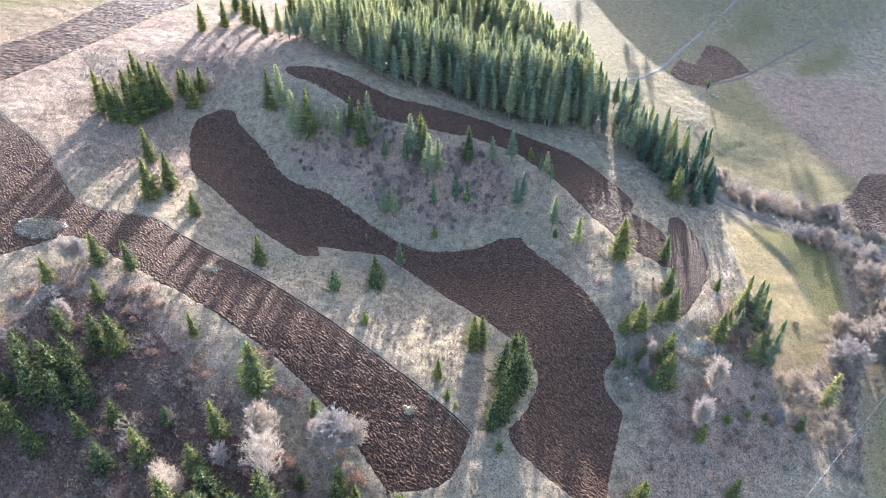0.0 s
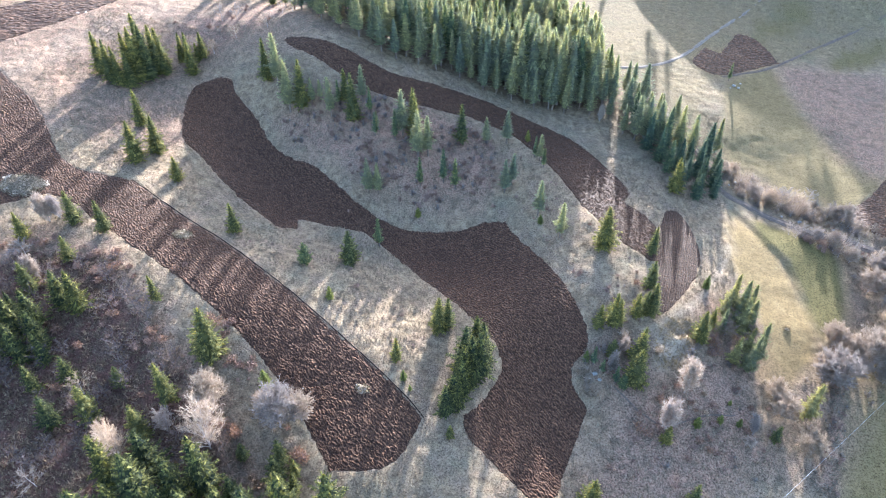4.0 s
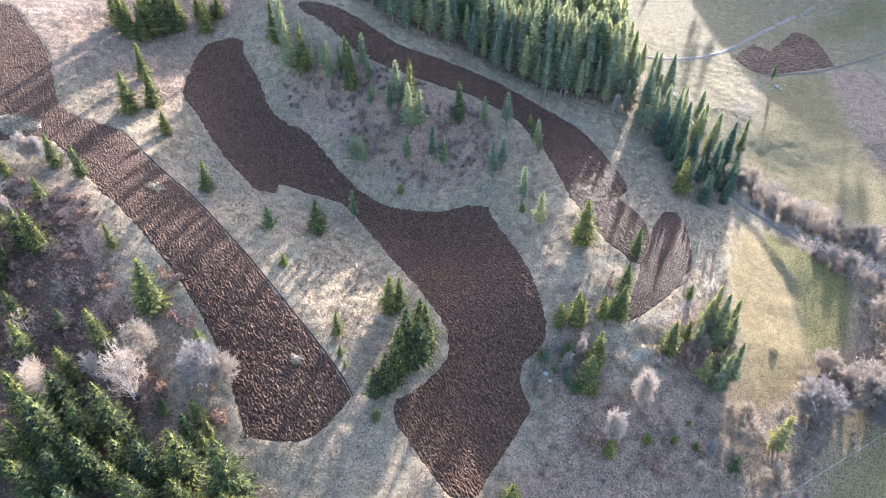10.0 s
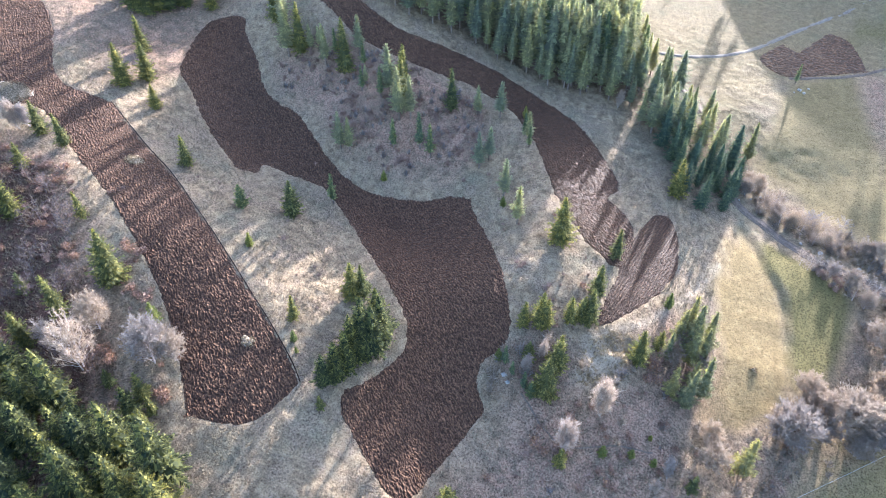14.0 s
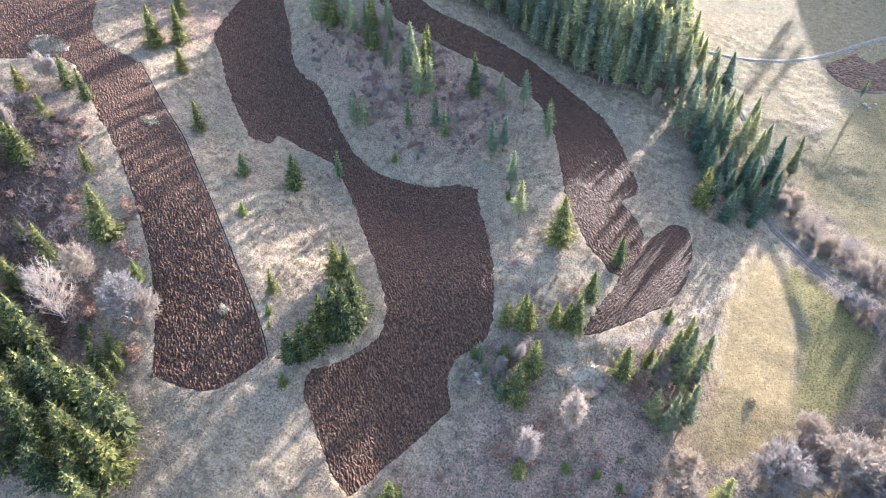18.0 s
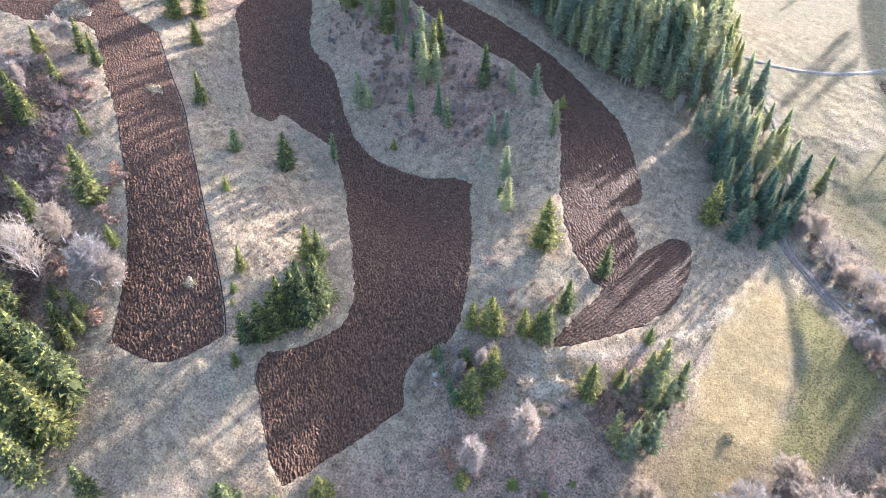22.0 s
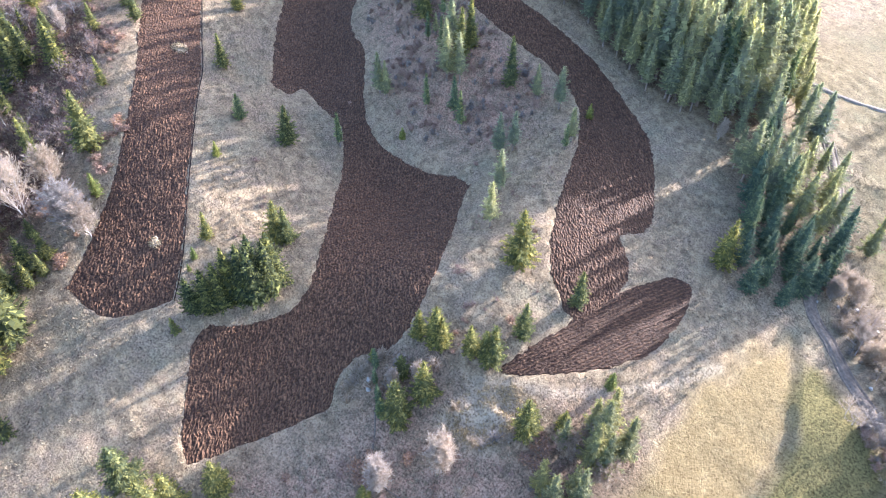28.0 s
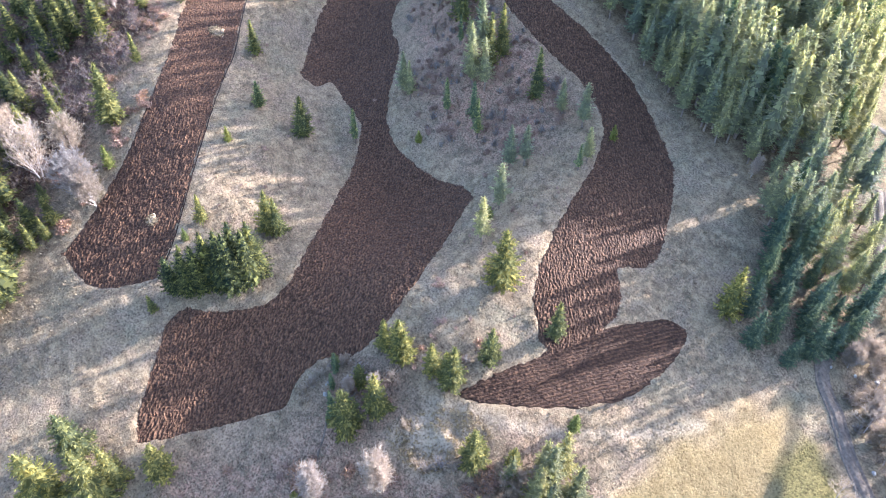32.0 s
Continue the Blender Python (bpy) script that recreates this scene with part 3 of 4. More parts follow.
track("road_east", EAST_LANE, 1.1, "faint worn lane past a lone spruce", MUD)


# ---- spruces ----
def spruce_crown(seed, height, radius, low, droop, gaps=0.1, detail=2.2):
    """Whorls of drooping boughs, each with side sprays, thinning towards the tip."""
    rng = random.Random(seed)
    verts, faces = [], []

    def blade(a, b, w, up):
        d = (b - a)
        s = d.cross(Vector((0, 0, 1)))
        s = s.normalized() if s.length > 1e-6 else Vector((1, 0, 0))
        s = (s + Vector((0, 0, up))).normalized() * w
        m = a.lerp(b, 0.45)
        k = len(verts)
        verts.extend([tuple(a), tuple(m + s), tuple(b), tuple(m - s - Vector((0, 0, w * 0.4)))])
        faces.append((k, k + 1, k + 2, k + 3))

    z = low * height
    while z < height * 0.985:
        f = (z - low * height) / (height * (1 - low))
        reach = radius * (1 - f) ** 0.68 * (0.6 + 0.4 * min(1, f / 0.12)) * rng.uniform(0.82, 1.15) + 0.12
        count = max(5, int(5 + 4 * (1 - f)))
        turn = rng.random() * 6.28
        for k in range(count):
            ang = turn + 6.283 * (k + 0.5) / count
            out, across = Vector((math.cos(ang), math.sin(ang), 0)), Vector((-math.sin(ang), math.cos(ang), 0))
            up = root_z = z + rng.uniform(-0.1, 0.1)
            a, c = Vector((0, 0, up + 0.15)) + out * 0.1 * reach, Vector((0, 0, root_z - 0.35)) + out * reach * 0.5
            n, w = len(verts), reach * 0.38
            verts.extend([tuple(a - across * w * 0.3), tuple(c - across * w), tuple(c + across * w), tuple(a + across * w * 0.3)])
            faces.append((n, n + 1, n + 2, n + 3))
            if rng.random() < gaps:
                continue
            ang += rng.uniform(-0.35, 0.35)
            out = Vector((math.cos(ang), math.sin(ang), 0))
            r = reach * rng.uniform(0.65, 1.2)
            root = Vector((0, 0, root_z))
            mid = root + out * r * 0.55 + Vector((0, 0, -droop * r * 0.42 * (1 - f)))
            tip = root + out * r + Vector((0, 0, -droop * r * 0.6 * (1 - f) + 0.12 * r + 0.3 * r * f))
            w = (0.035 * r + 0.045) * min(1.0, 0.14 + 2.2 / detail)
            blade(root.lerp(mid, 0.4), mid + (mid - root) * 0.3, w, rng.uniform(-0.4, 0.4))
            blade(mid, tip, w, rng.uniform(-0.4, 0.4))
            pairs = max(2, int(r * detail + 0.5))
            for m in range(2 * pairs):
                t = 0.3 + 0.65 * (m // 2 + rng.random()) / pairs
                p = root.lerp(mid, t / 0.55) if t < 0.55 else mid.lerp(tip, (t - 0.55) / 0.45)
                turn2 = ang + (1 if m % 2 else -1) * rng.uniform(0.5, 0.95)
                q = p + Vector((math.cos(turn2), math.sin(turn2), rng.uniform(-0.45, 0.12))) * (0.40 * r * (1.2 - 0.8 * t) + 0.14) * min(1.0, 0.3 + 1.9 / detail)
                blade(p, q, w * rng.uniform(0.75, 1.1), rng.uniform(-0.7, 0.7))
        z += height * (0.026 + 0.026 * (1 - f)) * rng.uniform(0.75, 1.25)
    blade(Vector((0, 0, height * 0.95)), Vector((0, 0, height)), 0.05, 0)
    return verts, faces


def taper(verts, faces, a, b, ra, rb, sides=5):
    d = (b - a).normalized()
    s = d.orthogonal().normalized()
    t = d.cross(s)
    k = len(verts)
    for p, r in ((a, ra), (b, rb)):
        for m in range(sides):
            w = 6.2832 * m / sides
            verts.append(tuple(p + (s * math.cos(w) + t * math.sin(w)) * r))
    for m in range(sides):
        faces.append((k + m, k + (m + 1) % sides, k + sides + (m + 1) % sides, k + sides + m))


def spruce(seed, radius, low, droop, needles, label, gaps=0.1, detail=2.2):
    """One conifer, ten metres tall, standing at the origin."""
    ob = new("spruce_tree")
    tagged(ob, label, "tree")
    v, f = [], []
    a = Vector((0, 0, -0.6))
    for k in range(4):
        b = Vector((0.06 * math.sin(seed + k), 0.06 * math.cos(seed * 2 + k), 2.4 * (k + 1)))
        taper(v, f, a, b, 0.17 * (1 - k / 4.3), 0.17 * (1 - (k + 1) / 4.3), 6)
        a = b
    rng = random.Random(seed + 99)
    for k in range(int(low * 60)):
        z, w = rng.uniform(0.6, low * 10 + 0.5), rng.uniform(0, 6.28)
        taper(v, f, Vector((0, 0, z)), Vector((math.cos(w) * 0.7, math.sin(w) * 0.7, z - 0.2)), 0.03, 0.008, 3)
    mesh_object("trunk", v, f, BARK, ob)
    v, f = spruce_crown(seed, 10.0, radius, low, droop, gaps, detail)
    mesh_object("crown", v, f, needles, ob)
    return ob


def park(ob):
    """Take a finished pattern out of the scene; its copies share its meshes."""
    for o in (*ob.children_recursive, ob):
        bpy.data.objects.remove(o)


def stand(pattern, x, y, h, ref=10.0, wide=1.0, lean=0.0, rng=random.Random(5), group="", label=""):
    s = h / ref
    m = Matrix.Translation((x, y, z_at(x, y) - 0.05)) @ pose(0, 0, 0, lean * rng.uniform(-1, 1), lean * rng.uniform(-1, 1), rng.uniform(0, 360))
    ob = copy_thing(pattern, m @ Matrix.Diagonal((s * wide, s * wide, s, 1)))
    return tagged(ob, label, "", group)


SPRUCES = [spruce(3, 2.3, 0.08, 0.75, NEEDLES, "dark green spruce with drooping boughs on dry turf", 0.08, 5.0),
           spruce(8, 2.6, 0.05, 0.6, NEEDLES, "broad green spruce with boughs down to the turf", 0.06, 5.0),
           spruce(15, 2.0, 0.10, 0.85, NEEDLES, "slender green spruce on the grassy slope", 0.1, 5.0)]
FOREST = [spruce(21, 1.75, 0.26, 0.8, HAZED_NEEDLES, "tall spruce of the dense wood with bare lower trunk", 0.12, 3.5),
          spruce(34, 1.55, 0.32, 0.9, HAZED_NEEDLES, "narrow tall spruce crowded in the wood", 0.15),
          spruce(55, 1.9, 0.22, 0.7, HAZED_NEEDLES, "full green spruce at the edge of the wood", 0.1, 4.0),
          spruce(61, 1.4, 0.35, 0.9, PINE_NEEDLES, "thin pale green spruce in the wood", 0.22)]
TAIL = spruce(66, 2.0, 0.06, 0.75, TAIL_NEEDLES, "dense bluish green spruce at the end of the wood", 0.06, 4.0)
TALL = [spruce(103, 2.2, 0.12, 0.75, SHADED_NEEDLES, "tall spruce with shade and lit boughs put into its needle colour", 0.05, 8.0),
        spruce(108, 2.5, 0.10, 0.65, SHADED_NEEDLES, "big broad spruce at the foot of the dark slope", 0.05, 8.0)]
PINE = spruce(77, 2.9, 0.12, 0.15, PINE_NEEDLES, "bluish green young pine with a loose rounded crown", 0.2)
YOUNG = spruce(88, 2.7, 0.04, 0.4, YOUNG_NEEDLES, "small bright yellow-green young spruce in the grass")
PALE = spruce(97, 2.1, 0.14, 0.6, PALE_NEEDLES, "tall pale green spruce among bare shrubs", 0.38, 3.0)
THIN = spruce(91, 1.5, 0.22, 0.7, PINE_NEEDLES, "thin sparse spruce with pale needles", 0.3)

EAST_SLOPE = [(-73.6, 92.4, 5.5), (-66.6, 98.0, 6.9), (-60.0, 96.8, 6.8), (-63.4, 88.8, 5.2), (-56.7, 78.2, 9.1), (-59.6, 78.6, 8.2), (-67.0, 75.8, 5.6), (-72.9, 78.0, 4.8), (-60.5, 71.2, 8.2),
              (-44.4, 82.0, 5.6), (-36.6, 64.8, 9.0), (-47.6, 60.4, 8.3), (-39.2, 58.8, 7.4), (-32.0, 73.0, 10.6), (-71.3, 69.1, 7.3), (-53.5, 66, 6), (-45.5, 66.5, 4.5), (-78.0, 75.0, 8.5), (-77.0, 66.5, 8.5), (-69.0, 63.5, 8.0), (-64.0, 60.5, 7.5), (-80.5, 83.0, 7.5), (-58.0, 63.5, 6.5), (-66.5, 81.0, 6.5), (-53.0, 58.5, 7.0), (-74.0, 59.0, 9.0),
              (-65.0, 72.5, 9.5), (-62.5, 74.5, 8.5), (-68.5, 71.5, 9.0), (-66.0, 68.5, 10.0), (-62.0, 68.0, 9.0), (-70.5, 74.5, 8.0), (-58.5, 68.5, 7.0), (-16.5, 57.6, 5.8), (-13.8, 56.0, 4.4), (-22.6, 57.6, 3.6)]
BAND = [(-53.9, 116.9, 5.4), (-37.3, 103.4, 6.8), (-13.8, 102.2, 7.5), (-0.9, 78.2, 5.2), (9.6, 66.0, 3.4), (8.6, 69.8, 7), (9.7, 71.8, 8), (11.0, 73.6, 9),
        (11.3, 75.4, 10.5), (12.5, 76.8, 11), (13.8, 78.0, 11), (14.4, 80.2, 10.5), (13.1, 81.6, 10), (11.2, 79.2, 10), (5.9, 86.9, 7.6), (7.5, 87.9, 7.0)]
RIDGE_CLUMP = [(-63.5, 119.7, 9.0), (-61.3, 124.9, 8.5), (-68.0, 133.1, 8.6), (-82.7, 147.8, 10), (-79.6, 145.6, 9.8), (-77.3, 145.2, 9.2), (-75.2, 145.8, 8.9),
               (-74.4, 148.8, 13), (-72.9, 150.9, 13), (-71.4, 153.9, 12), (-78.3, 152.7, 9.0), (-71.4, 156.2, 9.9), (-76.2, 156.3, 12), (-66.2, 160.3, 7.5), (-64.2, 161.2, 4.7)]
KNOLL_BACK = [(-43.6, 153.4, 9.5), (-40.2, 151.4, 11.5), (-36.0, 144.9, 11), (-33.1, 145.6, 10.5), (-30.7, 146.5, 5.6), (-25.5, 143.5, 8.7), (-28.6, 147.1, 4.8),
              (-19.6, 141.9, 10.4), (-18.2, 146.8, 8.2), (-22.4, 147.0, 7.0), (-13.9, 139.9, 3.9), (-7.5, 138.7, 10), (-5.3, 141.6, 8.8), (-3.2, 133.2, 10.5),
              (-1.1, 134.6, 9.0), (-13.6, 124.3, 7.6), (-11.4, 124.3, 6.7), (-4.3, 137.8, 9.3)]
KNOLL_FRONT = [(6.4, 141.2, 9.5), (12.3, 142.2, 6.8), (17.2, 143.1, 8.4), (25.2, 137.2, 6.8), (17.2, 126.9, 8.2), (18.7, 128.9, 7.8), (24.6, 119.3, 8.6),
               (29.1, 112.6, 8.6), (38.2, 109.9, 9.4), (48.6, 111.6, 6.6), (57.8, 136.9, 8.6), (46.9, 101.4, 6.6), (43.4, 94.4, 5.6), (46.6, 95.7, 7.4), (45.2, 95.6, 5.4),
               (36.0, 91.3, 5.4), (38.8, 92.0, 7.4), (39.8, 92.5, 6.0), (38.4, 85.9, 4.2), (43.1, 85.8, 8.2), (42.4, 81.6, 8.4), (59.0, 96.5, 4.2)]
FOOT = [(56.0, 92.5, 7.0), (63.2, 100.8, 10.0), (62.0, 99.0, 8.0), (66.7, 99.8, 9.0), (64.0, 98.0, 11.5), (60.4, 94.9, 6.5), (64.4, 96.0, 9.6), (66.2, 96.4, 9.0), (64.4, 87.8, 9.6), (62.0, 89.0, 7.4), (66.8, 90.6, 10.0), (65.0, 91.8, 7.0), (74.4, 80.6, 9.4),
        (67.3, 75.1, 4.3), (47.3, 71.7, 4.6), (33.0, 58.8, 7.5), (50.3, 61.5, 6.1), (72.6, 158.8, 9.5), (31.3, 51.1, 11), (28.1, 45.8, 11), (30.3, 53.4, 8), (23.9, 50.2, 9)]
DARK_CORNER = [(-6.0, 48.0, 18.0), (-3.2, 43.3, 14.2), (-1.7, 37.9, 14.0), (-26.2, 51.8, 15.2), (-35.0, 53.2, 12.0), (-13.4, 48.4, 16.0), (-16.2, 54.6, 8.0), (-13.4, 53.4, 6.0), (-34.0, 47.5, 16.0),
               (-26.5, 45.5, 13.0), (-10.5, 38.5, 11.0), (7.3, 40.9, 9.5), (-9.0, 43.0, 13.0), (-21.0, 44.0, 12.0), (-16.4, 42.0, 14.0), (-21.5, 50.4, 8.5), (-40.5, 51.0, 13.0), (-17.5, 37.0, 13.0),
               (-24.5, 39.0, 13.0), (-32.0, 40.5, 13.0), (-40.0, 43.5, 13.0), (-30.0, 50.0, 12.0), (-22.5, 47.5, 11.0), (-12.0, 44.5, 11.0), (-29.0, 43.0, 12.0), (-14.5, 50.8, 9.0), (-18.5, 47.5, 12.0), (-30.5, 46.5, 11.0),
               (-36.5, 45.5, 12.0), (-5.5, 40.5, 12.0), (-13.0, 41.0, 12.0), (-36.5, 50.0, 11.0)]
rng = random.Random(12)
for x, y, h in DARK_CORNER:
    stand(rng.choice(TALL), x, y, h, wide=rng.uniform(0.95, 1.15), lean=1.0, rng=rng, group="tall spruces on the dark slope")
for group, trees in (("spruces on the dark slope", EAST_SLOPE), ("spruces between the fields", BAND), ("spruces on the ridge", RIDGE_CLUMP),
                     ("spruces on the knoll", KNOLL_BACK), ("spruces on the knoll", KNOLL_FRONT), ("spruces at the foot of the slope", FOOT)):
    for x, y, h in trees:
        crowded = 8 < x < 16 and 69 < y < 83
        # trees on the dark slope also take the shade-darkened needles
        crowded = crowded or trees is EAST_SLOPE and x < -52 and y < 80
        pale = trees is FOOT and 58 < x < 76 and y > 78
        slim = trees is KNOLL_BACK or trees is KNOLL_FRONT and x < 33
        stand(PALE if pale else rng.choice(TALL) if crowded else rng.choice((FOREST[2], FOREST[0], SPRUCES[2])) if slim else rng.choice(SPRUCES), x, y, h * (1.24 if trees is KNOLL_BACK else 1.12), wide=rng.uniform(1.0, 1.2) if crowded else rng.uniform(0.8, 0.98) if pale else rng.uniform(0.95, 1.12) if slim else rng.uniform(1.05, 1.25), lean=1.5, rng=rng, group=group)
ridge_rng = random.Random(70)
for x, y, h in ((-69.9, 154.2, 9), (-67.7, 160.0, 8), (-64.2, 156.7, 8.5), (-63.1, 162.5, 7), (-69.9, 191.0, 8), (-64.1, 194.2, 9), (-59.0, 200.3, 10), (-51.3, 188.7, 9), (-64.2, 208.5, 9),
                (-47.1, 209.9, 11), (-38.9, 201.9, 11), (-55.0, 195.0, 8.5), (-44.0, 200.0, 10)):
    stand(ridge_rng.choice(SPRUCES), x, y, h, wide=ridge_rng.uniform(1.0, 1.2), lean=1.5, rng=ridge_rng, group="spruces on the ridge")
for x, y, h in ((-21.5, 97.4, 5.6), (40.2, 80.6, 4)):
    stand(PINE, x, y, h, rng=rng)
for x, y, h in ((-14.7, 88.6, 3.2), (0.8, 74.7, 2.6), (-21.7, 69.2, 4.6), (59.6, 106.0, 3.6), (22.4, 145.9, 3.4), (33.5, 84.6, 2.9), (2.1, 72.9, 1.6)):
    stand(YOUNG, x, y, h, rng=rng, group="young spruces")
for x, y, h in ((-9.3, 110.6, 8.0), (-2.1, 126.8, 8.0), (3.0, 129.3, 9.4), (5.8, 128.2, 8.6), (-13.9, 137.8, 6.5), (-9.0, 137.0, 8.0), (26.0, 134.5, 5.5), (24.0, 138.5, 6.0), (-24, 146, 7), (-16, 144, 7), (34.8, 84.0, 5.2)):
    stand(THIN, x, y, h, rng=rng, group="thin spruces")

WOOD_EDGE = curve([(-25.1, 168.4), (-12.8, 162.6), (2.5, 166.5), (13.9, 162.5), (26.0, 160.8), (41.0, 160.0), (48.0, 153.5), (55.0, 146.5), (60.0, 137.8), (66.1, 134.9), (70.5, 142.2),
                   (70.0, 152.0), (62.5, 164.8), (52.0, 175.8), (45.0, 189.9), (35.0, 205.1), (26.0, 222.4), (-0.1, 232.4), (-29.9, 214.7), (-48.9, 192.9), (-40.4, 177.1)])
placed, wood_spots, tries = [], [], 0
SOUTH_EDGE = WOOD_EDGE[away(WOOD_EDGE[:, 0], WOOD_EDGE[:, 1], curve([(-60, 150), (-30, 172), (0, 170), (45, 170), (58, 160), (76, 170), (80, 130), (20, 130)])) < 0]
while len(placed) < 800 and tries < 12000:
    tries += 1
    x, y = rng.uniform(-50, 74), rng.uniform(134, 232)
    p, q = np.array([x]), np.array([y])
    edge = -away(p, q, WOOD_EDGE)[0]
    if edge < 0.4 or (x < -14 and vnoise(p, q, 11, 8)[0] < 0.42):
        continue
    if min(((x - a) ** 2 + (y - b) ** 2 for a, b in placed), default=99) < (3.0 if edge < 4 else 2.3 if -12 < x < 41 and edge < 16 else 2.5 if x > 50 and y < 156 else 3.3) ** 2:
        continue
    if abs(x - 43.2 - 0.158 * (y - 145)) < 1.6:
        continue
    placed.append((x, y))
    # tallest rows are stretched so the wood's shade covers the hollow field
    h = rng.uniform(7.5, 13.0) if edge < 4.5 else rng.uniform(17.8, 19.4) if edge < 16 and 19 < x < 41 else rng.uniform(15.6, 17.0) if edge < 16 and -12 < x < 38 else rng.uniform(12.0, 15.5) if 41 < x < 50 else rng.uniform(9.5, 14.2) if x > 37 else rng.uniform(11, 17.5)
    if x > 50 and y < 152:
        h = rng.uniform(6.0, 10.5)
    wood_spots.append((x, y, h, 2 if rng.random() < (0.85 if x > 48 else 0.9 if edge < 4.5 else 0.25) else rng.randrange(4), float(np.hypot(SOUTH_EDGE[:, 0] - x, SOUTH_EDGE[:, 1] - y).min())))
# spruces added to close gaps that let sun onto the hollow field
for x, y, h in ((33.3, 163.6, 13.0), (29.4, 164.0, 15.0), (27.9, 162.6, 14.0)):
    wood_spots.append((x, y, h, 2, 3.0))
order = sorted(wood_spots, key=lambda s: s[4])
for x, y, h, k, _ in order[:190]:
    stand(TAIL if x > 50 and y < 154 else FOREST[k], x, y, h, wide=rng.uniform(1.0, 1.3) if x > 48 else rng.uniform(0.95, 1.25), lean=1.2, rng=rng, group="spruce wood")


def joined(name, spots, patterns, label, category, ref=10.0):
    """Crowded growth that nobody could count, as one mesh with its own materials."""
    verts, faces, slots, mats, base = [], [], [], [], 0
    for x, y, h, k, _ in spots:
        a, s = rng.uniform(0, 6.28), h / ref
        w = s * rng.uniform(0.9, 1.15)
        turn = np.array([[math.cos(a) * w, -math.sin(a) * w, 0], [math.sin(a) * w, math.cos(a) * w, 0], [0, 0, s]])
        for o in patterns[k].children:
            me = o.data
            v = np.empty(len(me.vertices) * 3)
            me.vertices.foreach_get("co", v)
            verts.append(v.reshape(-1, 3) @ turn.T + (x, y, z_at(x, y) - 0.05))
            f = np.empty(len(me.loops), int)
            me.loops.foreach_get("vertex_index", f)
            faces.append(f.reshape(-1, 4) + base)
            if me.materials[0] not in mats:
                mats.append(me.materials[0])
            slots.append(np.full(len(faces[-1]), mats.index(me.materials[0])))
            base += len(verts[-1])
    me = bpy.data.meshes.new(name)
    v, f = np.concatenate(verts), np.concatenate(faces)
    me.vertices.add(len(v))
    me.vertices.foreach_set("co", v.ravel())
    me.loops.add(f.size)
    me.loops.foreach_set("vertex_index", f.ravel())
    me.polygons.add(len(f))
    me.polygons.foreach_set("loop_start", np.arange(len(f)) * 4)
    me.polygons.foreach_set("material_index", np.concatenate(slots))
    for m in mats:
        me.materials.append(m)
    me.update(calc_edges=True)
    return tagged(new(name, me), label, category, kind="stuff")


# out of view: trees added on the far hill to throw shade streaks
crest = []
for _ in range(90):
    x = rng.uniform(60, 230)
    crest.append((x, 338 + rng.uniform(-14, 10) - 0.12 * (x - 110), rng.uniform(11, 16), rng.randrange(4), 0))
crest = [c for c in crest if vnoise(np.array([c[0]]), np.array([c[1]]), 9, 4)[0] > 0.4]
joined("far_wood", crest[::3], FOREST, "unseen spruces added on the far crest to shade the valley", "wood")
joined("spruce_wood", order[190:], FOREST, "dense spruce wood behind its edge, needles paled for haze", "wood")


# ---- bare trees and shrubs ----
def sliver(verts, faces, a, b, w, r):
    s = (b - a).cross(Vector((r.uniform(-1, 1), r.uniform(-1, 1), r.uniform(-1, 1))))
    s = s.normalized() * w if s.length > 1e-6 else Vector((w, 0, 0))
    k = len(verts)
    verts.extend([tuple(a - s), tuple(a + s), tuple(b + s * 0.3), tuple(b - s * 0.3)])
    faces.append((k, k + 1, k + 2, k + 3))


